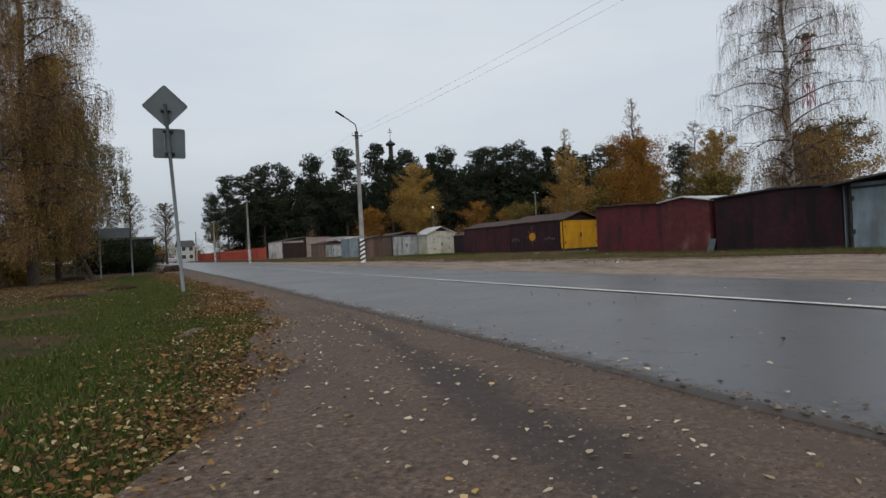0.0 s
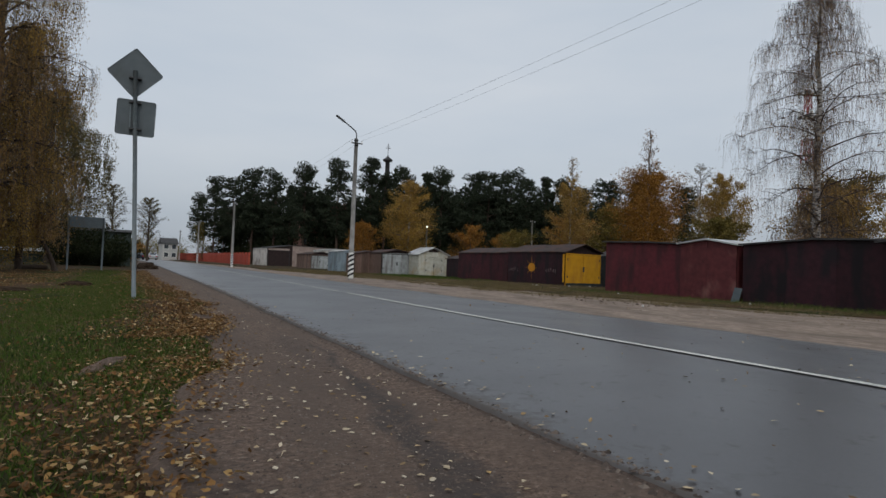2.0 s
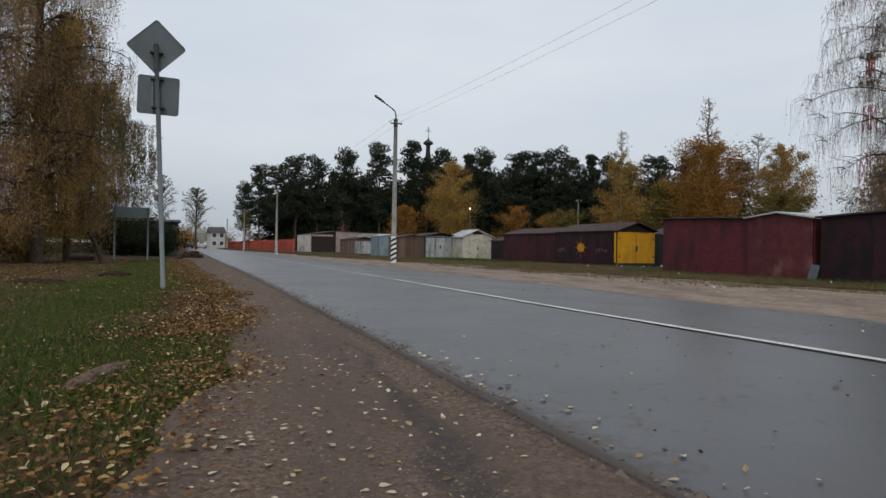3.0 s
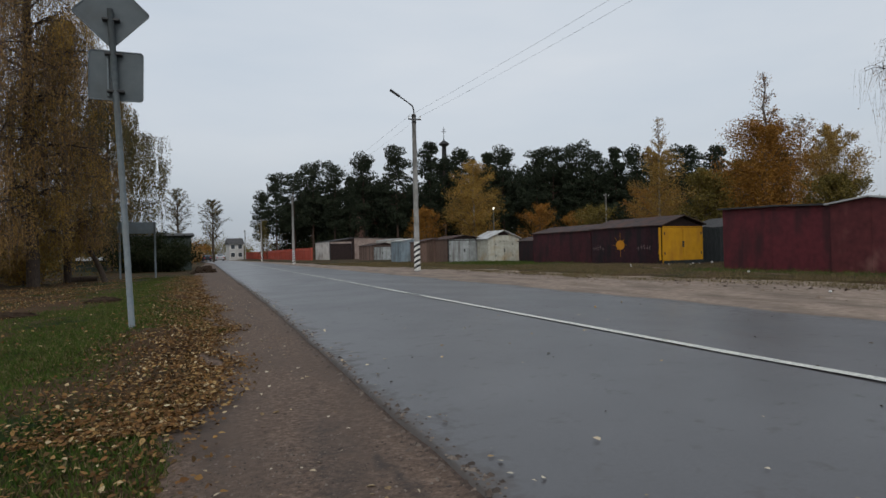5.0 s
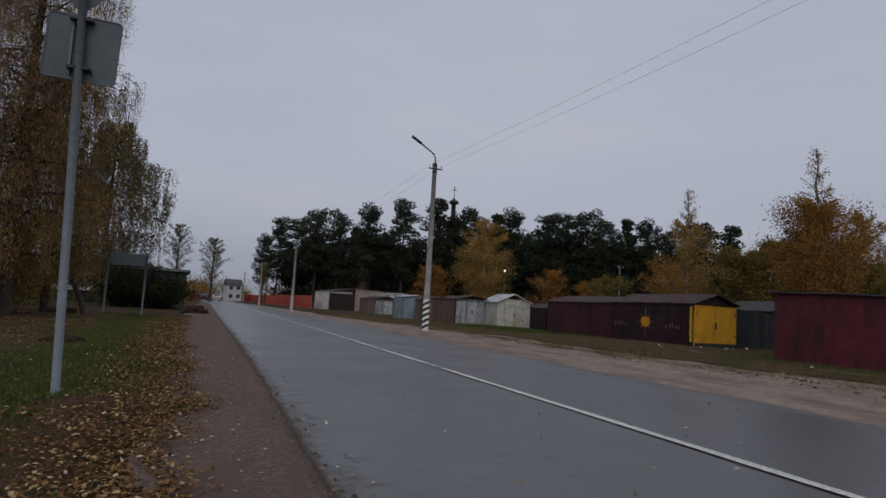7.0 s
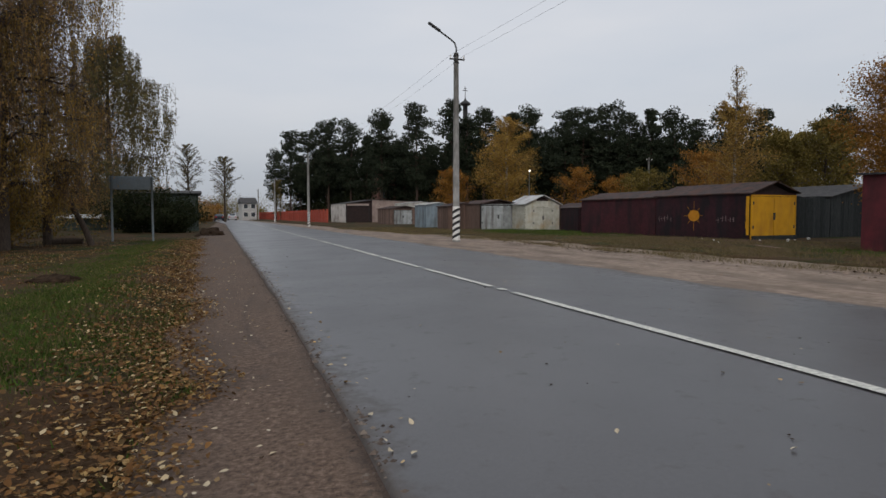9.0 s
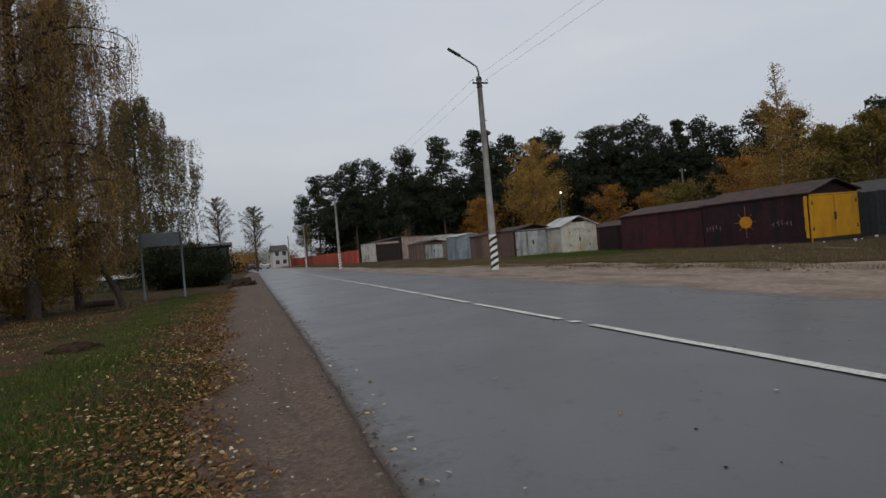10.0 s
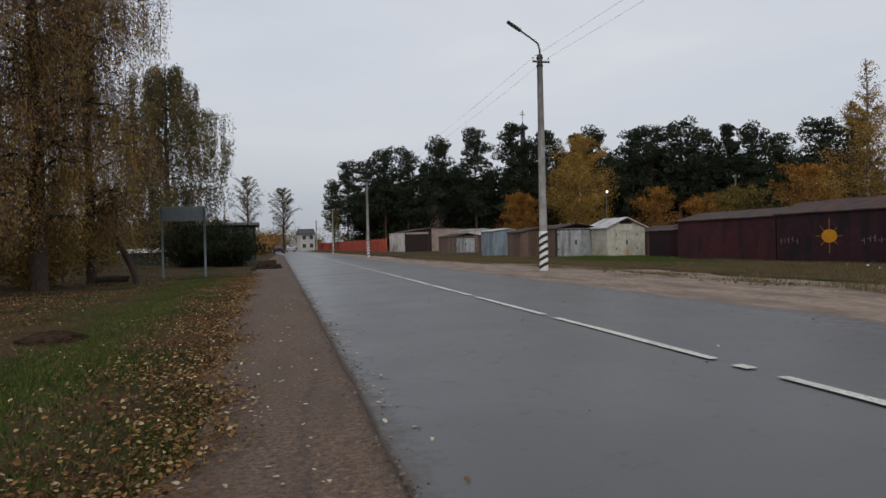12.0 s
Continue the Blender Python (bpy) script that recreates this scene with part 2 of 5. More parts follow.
M["road_white"] = material("road_white", [(0.35, (0.36, 0.36, 0.33)), (0.6, (0.60, 0.595, 0.54))], rough=0.6, scale=30, detail=8, stain=(0.3, 0.3, 0.29), stain_scale=5, stain_amount=(0.55, 0.8), bump=0.2)
M["black_paint"] = material("black_paint", [(0.3, (0.015, 0.015, 0.016)), (0.7, (0.035, 0.035, 0.035))], rough=0.6, bump=0.1)
M["red_sheet"] = material("red_sheet", [(0.3, (0.070, 0.014, 0.018)), (0.7, (0.106, 0.020, 0.025))], rough=0.6, scale=5, stain=(0.042, 0.014, 0.016), stain_scale=2.0, stain_stretch=(1, 1, 0.3), stain_amount=(0.46, 0.68), bump=0.2, bump_scale=8, per_object=0.12)
M["red_worn"] = material("red_worn", [(0.3, (0.072, 0.018, 0.020)), (0.7, (0.112, 0.028, 0.029))], rough=0.6, scale=5, stain=(0.19, 0.085, 0.075), stain_scale=1.3, stain_stretch=(1, 1, 0.8), stain_amount=(0.55, 0.78), bump=0.2, bump_scale=8, per_object=0.1)
M["maroon_sheet"] = material("maroon_sheet", [(0.3, (0.020, 0.007, 0.010)), (0.7, (0.038, 0.011, 0.015))], rough=0.6, scale=5, stain=(0.012, 0.008, 0.010), stain_scale=2.2, stain_stretch=(1, 1, 0.35), stain_amount=(0.44, 0.62), bump=0.25, bump_scale=8, per_object=0.22)
M["oxblood_sheet"] = material("oxblood_sheet", [(0.3, (0.036, 0.009, 0.012)), (0.7, (0.060, 0.014, 0.018))], rough=0.65, scale=5, stain=(0.020, 0.009, 0.011), stain_scale=2.0, stain_stretch=(1, 1, 0.35), stain_amount=(0.46, 0.66), bump=0.25, bump_scale=8, per_object=0.15)
M["yellow_paint"] = material("yellow_paint", [(0.3, (0.48, 0.23, 0.008)), (0.7, (0.58, 0.30, 0.012))], rough=0.6, scale=3, stain=(0.40, 0.19, 0.015), stain_scale=2.5, stain_stretch=(1, 1, 0.3), bump=0.1)
M["orange_paint"] = material("orange_paint", [(0.3, (0.42, 0.17, 0.01)), (0.7, (0.5, 0.22, 0.015))], rough=0.6, bump=0)
M["faded_white"] = material("faded_white", [(0.3, (0.16, 0.10, 0.10)), (0.7, (0.26, 0.2, 0.2))], rough=0.7, bump=0)
M["rusty_roof"] = material("rusty_roof", [(0.3, (0.026, 0.019, 0.018)), (0.7, (0.060, 0.042, 0.038))], rough=0.8, scale=3, stain=(0.075, 0.036, 0.026), stain_scale=1.5, bump=0.3, bump_scale=10, per_object=0.1)
M["pale_roof"] = material("pale_roof", [(0.3, (0.35, 0.36, 0.36)), (0.7, (0.52, 0.53, 0.53))], rough=0.55, scale=3, stain=(0.24, 0.22, 0.2), stain_scale=1.5, bump=0.2, bump_scale=10, per_object=0.1)
M["dark_roof"] = material("dark_roof", [(0.3, (0.03, 0.03, 0.032)), (0.7, (0.07, 0.066, 0.064))], rough=0.8, scale=4, bump=0.4, bump_scale=14, per_object=0.1)
M["blue_sheet"] = material("blue_sheet", [(0.3, (0.15, 0.20, 0.235)), (0.7, (0.22, 0.275, 0.31))], rough=0.6, scale=3, stain=(0.12, 0.14, 0.15), stain_scale=1.8, stain_stretch=(1, 1, 0.3), bump=0.2, per_object=0.08)
M["grey_sheet"] = material("grey_sheet", [(0.3, (0.20, 0.22, 0.22)), (0.7, (0.33, 0.35, 0.35))], rough=0.6, scale=3, stain=(0.13, 0.125, 0.12), stain_scale=1.6, stain_stretch=(2, 2, 0.3), bump=0.2, per_object=0.18)
M["pale_rust"] = material("pale_rust", [(0.3, (0.30, 0.30, 0.25)), (0.7, (0.44, 0.43, 0.37))], rough=0.7, scale=3, stain=(0.31, 0.235, 0.13), stain_scale=1.1, stain_amount=(0.50, 0.78), bump=0.2, per_object=0.1)
M["brown_wood"] = material("brown_wood", [(0.3, (0.08, 0.05, 0.04)), (0.7, (0.16, 0.11, 0.088))], scale=6, stretch=(4, 4, 0.5), bump=0.4, bump_scale=20, per_object=0.3)
M["dark_wood"] = material("dark_wood", [(0.3, (0.011, 0.014, 0.015)), (0.7, (0.03, 0.034, 0.035))], scale=6, stretch=(4, 4, 0.5), bump=0.4, bump_scale=20, per_object=0.3)
M["block_wall"] = material("block_wall", [(0.3, (0.42, 0.405, 0.375)), (0.7, (0.56, 0.54, 0.50))], scale=4, stain=(0.24, 0.22, 0.2), stain_scale=0.8, bump=0.3, per_object=0.1)
M["pink_brick"] = material("pink_brick", [(0.3, (0.20, 0.10, 0.08)), (0.7, (0.30, 0.16, 0.13))], scale=4, stain=(0.16, 0.1, 0.09), stain_scale=0.8, bump=0.3, per_object=0.1)
M["pink_block"] = material("pink_block", [(0.3, (0.26, 0.20, 0.175)), (0.7, (0.36, 0.29, 0.255))], scale=4, stain=(0.22, 0.16, 0.14), stain_scale=0.8, bump=0.3, per_object=0.12)
# near-black: the darkness inside the sheds, given as a colour
M["void_shade"] = material("void_shade", [(0.3, (0.018, 0.012, 0.012)), (0.7, (0.035, 0.022, 0.02))], bump=0.1)
M["fence_red"] = material("fence_red", [(0.3, (0.24, 0.042, 0.026)), (0.7, (0.33, 0.066, 0.04))], rough=0.7, scale=3, bump=0.1, per_object=0.12)
M["plaster"] = material("plaster", [(0.3, (0.34, 0.34, 0.33)), (0.7, (0.46, 0.46, 0.45))], scale=3, stain=(0.4, 0.39, 0.37), stain_scale=0.6, bump=0.1)
M["green_house"] = material("green_house", [(0.3, (0.03, 0.042, 0.038)), (0.7, (0.055, 0.07, 0.062))], scale=4, bump=0.2, per_object=0.15)
M["church_brick"] = material("church_brick", [(0.3, (0.10, 0.03, 0.024)), (0.7, (0.16, 0.052, 0.042))], scale=4, bump=0.2)
M["tower_red"] = material("tower_red", [(0.3, (0.28, 0.05, 0.06)), (0.7, (0.36, 0.08, 0.09))], bump=0)
M["pebble"] = material("pebble", [(0.3, (0.075, 0.055, 0.044)), (0.7, (0.125, 0.098, 0.080))], bump=0, rough=0.8, specular=0.25,
                        island=[(0.0, (0.032, 0.024, 0.020)), (0.6, (0.095, 0.072, 0.058)), (1.0, (0.17, 0.14, 0.115))])
M["soil"] = material("soil", [(0.3, (0.018, 0.012, 0.008)), (0.7, (0.050, 0.033, 0.022))], specular=0.03, scale=9, bump=0.8, bump_scale=25)
# darker gravel tone, standing in for the shade under the asphalt lip
M["edge_shade"] = material("edge_shade", [(0.3, (0.045, 0.031, 0.024)), (0.7, (0.085, 0.060, 0.047))], specular=0.25, scale=30, bump=0.7, bump_scale=70)
M["rag"] = material("rag", [(0.3, (0.45, 0.45, 0.45)), (0.7, (0.65, 0.65, 0.64))], bump=0.2)
M["car_paint"] = material("car_paint", [(0.3, (0.42, 0.43, 0.44)), (0.7, (0.5, 0.51, 0.52))], rough=0.3, metal=0.2, bump=0)
M["car_dark"] = material("car_dark", [(0.3, (0.02, 0.022, 0.028)), (0.7, (0.035, 0.037, 0.045))], rough=0.25, bump=0)
M["rubber"] = material("rubber", [(0.3, (0.012, 0.012, 0.012)), (0.7, (0.025, 0.025, 0.025))], bump=0)
M["lens_red"] = material("lens_red", [(0.3, (0.4, 0.02, 0.02)), (0.7, (0.5, 0.03, 0.03))], rough=0.2, bump=0)
glass = bpy.data.materials.new("glass")
glass.use_nodes = True
glass.node_tree.nodes["Principled BSDF"].inputs["Base Color"].default_value = (0.05, 0.06, 0.07, 1)
glass.node_tree.nodes["Principled BSDF"].inputs["Roughness"].default_value = 0.08
M["glass"] = glass
M["lamp_glow"] = bpy.data.materials.new("lamp_glow")
M["lamp_glow"].use_nodes = True
M["lamp_glow"].node_tree.nodes["Principled BSDF"].inputs["Emission Color"].default_value = (1.0, 0.93, 0.75, 1)
M["lamp_glow"].node_tree.nodes["Principled BSDF"].inputs["Emission Strength"].default_value = 1.6


# ---------------- mesh helpers ----------------
def mesh_of(name, verts, faces, mat, smooth=False):
    me = bpy.data.meshes.new(name)
    me.from_pydata([tuple(v) for v in verts], [], faces)
    me.materials.append(mat)
    if smooth:
        me.polygons.foreach_set("use_smooth", [True] * len(me.polygons))
    me.update()
    return me


def part(name, bm, mat, parent, label="", at=None):
    me = bpy.data.meshes.new(name)
    bm.to_mesh(me)
    bm.free()
    me.materials.append(mat)
    ob = new(name, me)
    if parent is not None:
        ob.parent = parent
    if at is not None:
        ob.matrix_basis = at
    if label:
        tagged(ob, label)
    return ob


def holder(name, m, label, category, group="", kind=""):
    ob = new(name)
    ob.matrix_basis = m
    return tagged(ob, label, category, group, kind)


def box(bm, x0, x1, y0, y1, z0, z1, bevel=0.0):
    vs = [bm.verts.new(p) for p in ((x0, y0, z0), (x1, y0, z0), (x1, y1, z0), (x0, y1, z0), (x0, y0, z1), (x1, y0, z1), (x1, y1, z1), (x0, y1, z1))]
    fs = [bm.faces.new([vs[i] for i in f]) for f in ((3, 2, 1, 0), (4, 5, 6, 7), (0, 1, 5, 4), (1, 2, 6, 5), (2, 3, 7, 6), (3, 0, 4, 7))]
    if bevel:
        es = list({e for f in fs for e in f.edges})
        bmesh.ops.bevel(bm, geom=es, offset=bevel, segments=1, affect="EDGES")
    return bm


def boxed(*a, bevel=0.0):
    return box(bmesh.new(), *a, bevel=bevel)


def tube_arrays(path, radii, sides):
    path = np.asarray(path, float)
    d = np.gradient(path, axis=0)
    d /= np.linalg.norm(d, axis=1)[:, None] + 1e-9
    ref = np.where(np.abs(d[:, 2:3]) > 0.9, np.array([[1.0, 0, 0]]), np.array([[0, 0, 1.0]]))
    u = np.cross(d, ref)
    u /= np.linalg.norm(u, axis=1)[:, None] + 1e-9
    v = np.cross(d, u)
    ang = np.arange(sides) * 2 * np.pi / sides
    r = np.asarray(radii, float)[:, None, None]
    ring = path[:, None] + r * (np.cos(ang)[None, :, None] * u[:, None] + np.sin(ang)[None, :, None] * v[:, None])
    faces = []
    n = len(path)
    for i in range(n - 1):
        for k in range(sides):
            k2 = (k + 1) % sides
            faces.append((i * sides + k, i * sides + k2, (i + 1) * sides + k2, (i + 1) * sides + k))
    faces.append(tuple(range(sides)))
    faces.append(tuple((n - 1) * sides + k for k in range(sides))[::-1])
    return ring.reshape(-1, 3), faces


def tubes_mesh(name, tubes, mat, smooth=True):
    vs, fs, off = [], [], 0
    for path, radii, sides in tubes:
        v, f = tube_arrays(path, radii, sides)
        vs.append(v)
        fs += [tuple(i + off for i in q) for q in f]
        off += len(v)
    return mesh_of(name, np.concatenate(vs), fs, mat, smooth)


def tube_part(name, path, radii, sides, mat, parent, label=""):
    ob = new(name, tubes_mesh(name, [(path, radii, sides)], mat))
    ob.parent = parent
    if label:
        tagged(ob, label)
    return ob


def leaf_mesh(name, centres, size, mat, rng, droop=0.0, ratio=0.7):
    """Many small three-cornered leaves, turned at random."""
    c = np.asarray(centres, float)
    n = len(c)
    a = rng.normal(size=(n, 3))
    a[:, 2] -= droop
    a /= np.linalg.norm(a, axis=1)[:, None]
    b = np.cross(a, rng.normal(size=(n, 3)))
    b /= np.linalg.norm(b, axis=1)[:, None] + 1e-9
    s = size * rng.uniform(0.6, 1.3, (n, 1))
    q = np.stack([c - a * s * 0.5 - b * s * ratio * 0.5, c - a * s * 0.5 + b * s * ratio * 0.5, c + a * s * 0.5], axis=1).reshape(-1, 3)
    me = bpy.data.meshes.new(name)
    me.vertices.add(3 * n)
    me.vertices.foreach_set("co", q.ravel())
    me.loops.add(3 * n)
    me.loops.foreach_set("vertex_index", np.arange(3 * n))
    me.polygons.add(n)
    me.polygons.foreach_set("loop_start", np.arange(n) * 3)
    me.materials.append(mat)
    me.update(calc_edges=True)
    return me


# ---------------- the lie of the land ----------------
def grass_edge(y):
    """Where the left-hand grass gives way to the gravel shoulder."""
    x = np.interp(y, [-40, 0, 3, 5, 6.6, 8.9, 11, 15, 20, 27, 49, 80, 200], [-6, -1.0, 0.0, 0.5, 0.88, 1.18, 1.33, 1.5, 1.36, 0.95, 0.5, 0.4, 0.4])
    return x + 0.10 * math.sin(y * 1.7) + 0.06 * math.sin(y * 4.1 + 1)


def road_left(y):
    return float(np.interp(y, [-40, 20, 50, 100, 200, 400], [2.4, 2.42, 2.1, 1.6, -3, -25])) + 0.006 * math.sin(y * 2.3) + 0.004 * math.sin(y * 5.1)


def road_right(y):
    return float(np.interp(y, [-40, 20, 50, 100, 200, 400], [9.75, 9.7, 9.2, 8.4, 3.6, -18])) + 0.12 * math.sin(y * 0.9) + 0.06 * math.sin(y * 2.9)


def sand_right(y):
    return float(np.interp(y, [-40, 5, 16, 23, 26, 33, 42, 52, 62, 100, 200], [17.2, 16.8, 14.8, 13.9, 13.9, 14.1, 13.6, 12.4, 11.6, 10.5, 6])) + 0.2 * math.sin(y * 0.8) + 0.12 * math.sin(y * 2.1)


def road_mid(y):
    return float(np.interp(y, [-40, 4, 10, 30, 60, 100, 200, 400], [5.8, 5.68, 5.52, 5.5, 5.3, 4.9, 0.2, -21.5]))


def road_z(x, y):
    return -0.030 * abs(x - road_mid(y))


def ground_z(x, y):
    far = min(1.0, max(0.0, (abs(x - 5.5) - 60) / 200))
    if x < 5.5:
        z = -0.21 + 0.05 * noise.noise((x * 0.5, y * 0.5, 0)) + 0.035 * noise.noise((x * 1.7, y * 1.7, 3))
        g = grass_edge(y)
        z += 0.17 * math.exp(-((x - g + 1.1) / 0.75) ** 2) * max(0.0, min(1.0, (y - 9) / 5, (46 - y) / 14))   # low bank beside the shoulder
        if x > g - 0.1:
            z = -0.45
    else:
        z = 0.0 + 0.03 * noise.noise((x * 0.4, y * 0.4, 7)) + 0.03 * noise.noise((x * 1.5, y * 1.5, 9))
        if x < sand_right(y) + 0.1:
            z = -0.45
    return z - 0.3 * far


def sheet(name, xs_of_y, ys, z_of, mat, label, category, kind="structure"):
    verts, faces, n = [], [], None
    for y in ys:
        row = xs_of_y(y)
        n = len(row)
        verts += [(x, y, z_of(x, y)) for x in row]
    for j in range(len(ys) - 1):
        for i in range(n - 1):
            a = j * n + i
            faces.append((a, a + 1, a + n + 1, a + n))
    return tagged(new(name, mesh_of(name, verts, faces, mat, True)), label, category, kind=kind)


YS = [-1200, -300, -80, -30] + list(np.arange(-10, 40, 0.35)) + list(np.arange(40, 90, 1.0)) + [95, 100, 110, 120, 135, 150, 175, 200, 250, 300, 400]
left_xs = [-1500, -400, -120, -60, -35, -25, -18] + list(np.arange(-14, -2, 0.6))


def ground_row(y):
    g, s = grass_edge(y), sand_right(y)
    return left_xs + list(np.linspace(-2.1, g - 0.11, 14)) + [g - 0.05, s + 0.05] + list(np.linspace(s + 0.12, s + 10, 16)) + [s + 14, s + 20, s + 30, s + 60, s + 150, s + 500, s + 1500]


ground = sheet("ground", ground_row, YS + [700, 1500], ground_z, M["grass_ground"], "rough grass ground strewn with fallen autumn leaves", "ground")
def shoulder_z(x, y):
    return (-0.155 + 0.016 * noise.noise((x * 1.5, y * 0.7, 2)) + 0.003 * noise.noise((x * 4, y * 3, 5)) - (0.13 if x < grass_edge(y) - 0.2 else 0)
            + 0.028 * max(0.0, 1 - max(0.0, road_left(y) - x) / 0.6))


SHOULDER_YS = [-1200, -300, -80, -30] + list(np.arange(-10, 0, 0.5)) + list(np.arange(0, 30, 0.14)) + [y for y in YS if y > 30.1]
shoulder = sheet("shoulder", lambda y: [grass_edge(y) - 0.35] + list(np.linspace(grass_edge(y) - 0.1, road_left(y) + 0.1, 30)), SHOULDER_YS, shoulder_z, M["gravel"],
                 "damp brown gravel shoulder beside the road", "shoulder")


def dampness(x, y):
    """Damp churned earth: a wedge cut by wheels turning off the road, faint wheel tracks, a curved scrape, and the wet foot of the grass."""
    mid = float(np.interp(y, [0, 2, 3.4, 4.6, 6.8, 9], [1.15, 1.35, 1.55, 1.72, 2.0, 2.2]))
    half = float(np.interp(y, [0, 3, 4.6, 6.8, 9], [0.48, 0.40, 0.24, 0.10, 0.03]))
    wedge = 0.75 * max(0.0, min(1.0, 1.6 - 1.6 * abs(x - mid + 0.12 * noise.noise((x * 2, y * 1.5, 3))) / half)) * (y < 9)
    g, r = grass_edge(y), road_left(y)
    k = (x - g) / (r - g)
    sway = 0.05 * math.sin(y * 0.7) + 0.04 * math.sin(y * 1.9)
    tracks = 0.4 * math.exp(-((k - 0.6 - sway) / 0.08) ** 2) * (0.6 + noise.noise((x, y * 0.6, 17))) * (1 if y < 14 else 0.3)
    left = 0.35 * math.exp(-((k - 0.25 + sway) / 0.12) ** 2) * max(0.0, min(1.0, (7 - y) / 3))
    foot = 0.4 * math.exp(-((x - g - 0.1) / 0.2) ** 2) * (0.5 + noise.noise((x * 1.4, y * 0.8, 23)))
    mottle = 0.5 * max(0.0, noise.noise((x * 1.3, y * 0.7, 29))) * (1 if y < 13 else 0.4)
    lip = 0.45 * math.exp(-((x - r) / 0.07) ** 2)
    bend = float(np.interp(y, [16.1, 16.61, 17.3, 18.25, 19.17, 21.01], [2.16, 2.06, 1.98, 1.95, 1.99, 2.19]))
    scrape = 0.5 * math.exp(-((x - bend) / 0.035) ** 2) * (16.0 < y < 20.8)
    return max(0.0, wedge + tracks + left + foot + mottle + lip + scrape)


damp = shoulder.data.attributes.new("damp", "FLOAT", "POINT")
damp.data.foreach_set("value", [dampness(v.co.x, v.co.y) for v in shoulder.data.vertices])
ROAD_YS = [y for y in YS if y < 0] + list(np.arange(0, 40, 0.3)) + [y for y in YS if y > 40]
road = sheet("road", lambda y: [road_left(y)] + [road_left(y) + d for d in (0.015, 0.05, 0.1, 0.16, 0.24, 0.34, 0.48)] + list(np.linspace(road_left(y) + 0.7, road_right(y) - 0.8, 9)) + [road_right(y) - d for d in (0.5, 0.3, 0.15, 0.05, 0)], ROAD_YS,
             lambda x, y: road_z(x, y) + 0.004 * noise.noise((x, y * 0.6, 1)) - (0.045 if x <= road_left(y) + 1e-6 or x >= road_right(y) - 1e-6 else 0),
             M["asphalt"], "damp grey two-lane asphalt road with a worn edge", "road")
mud = road.data.attributes.new("mud", "FLOAT", "POINT")
mud.data.foreach_set("value", [0.85 * math.exp(-(v.co.x - road_left(v.co.y)) / (0.13 + 0.09 * noise.noise((v.co.y * 0.8, 2, 5))))
                               + 1.1 * math.exp(-(road_right(v.co.y) - v.co.x) / (0.35 + 0.2 * noise.noise((v.co.y * 0.5, 7, 5)))) for v in road.data.vertices])
verge = sheet("dirt_verge", lambda y: list(np.linspace(road_right(y) - 0.15, sand_right(y) - 0.3, 10)) + [sand_right(y), sand_right(y) + 0.4], YS,
              lambda x, y: -0.145 + 0.13 * max(0, min(1, (x - 9.3) / 4.5)) + 0.035 * noise.noise((x * 1.1, y * 0.5, 4)) + 0.012 * noise.noise((x * 5, y * 3, 4))
              - (0.15 if x > sand_right(y) + 0.2 else 0), M["sand"], "bare sandy dirt verge with tyre ruts", "verge")

# narrow dark strip at the joint: the asphalt step's shadow put in as colour
seam = sheet("road_edge", lambda y: [road_left(y) - 0.02 - 0.02 * math.sin(y * 3.7) ** 2, road_left(y) - 0.005, road_left(y) + 0.01], YS,
             lambda x, y: shoulder_z(x, y) + 0.005 - 0.012 * (x < road_left(y) - 0.01), M["edge_shade"], "dark strip painting the shade under the raised asphalt edge", "road edge")

# centre line: one long stroke, then dashes
def marking(y0, y1, parent):
    verts, faces = [], []
    ys = np.linspace(y0, y1, max(2, int((y1 - y0) / 0.5) + 1))
    for y in ys:
        for dx in (-0.055, 0.055):
            x = road_mid(y) + dx + 0.006 * math.sin(y * 9 + dx * 40)
            verts.append((x, y, road_z(x, y) + 0.0055))
    for i in range(len(ys) - 1):
        faces.append((2 * i, 2 * i + 1, 2 * i + 3, 2 * i + 2))
    ob = new("road_marking", mesh_of("road_marking", verts, faces, M["road_white"]))
    ob.parent = parent


marking(-30, 18.43, road)
marking(18.75, 18.92, road)
yy = 19.2
while yy < 120:
    marking(yy, yy + 3.25, road)
    yy += 3.68


# ---------------- trees ----------------
def limb_path(rng, start, azimuth, rise, length, bend, n=7):
    p, pts = np.array(start, float), [np.array(start, float)]
    pitch, az = rise, azimuth
    for i in range(n):
        step = length / n
        p = p + step * np.array([math.cos(az) * math.cos(pitch), math.sin(az) * math.cos(pitch), math.sin(pitch)])
        pts.append(p.copy())
        pitch += bend / n + rng.normal(0, 0.07)
        az += rng.normal(0, 0.13)
    return np.array(pts)


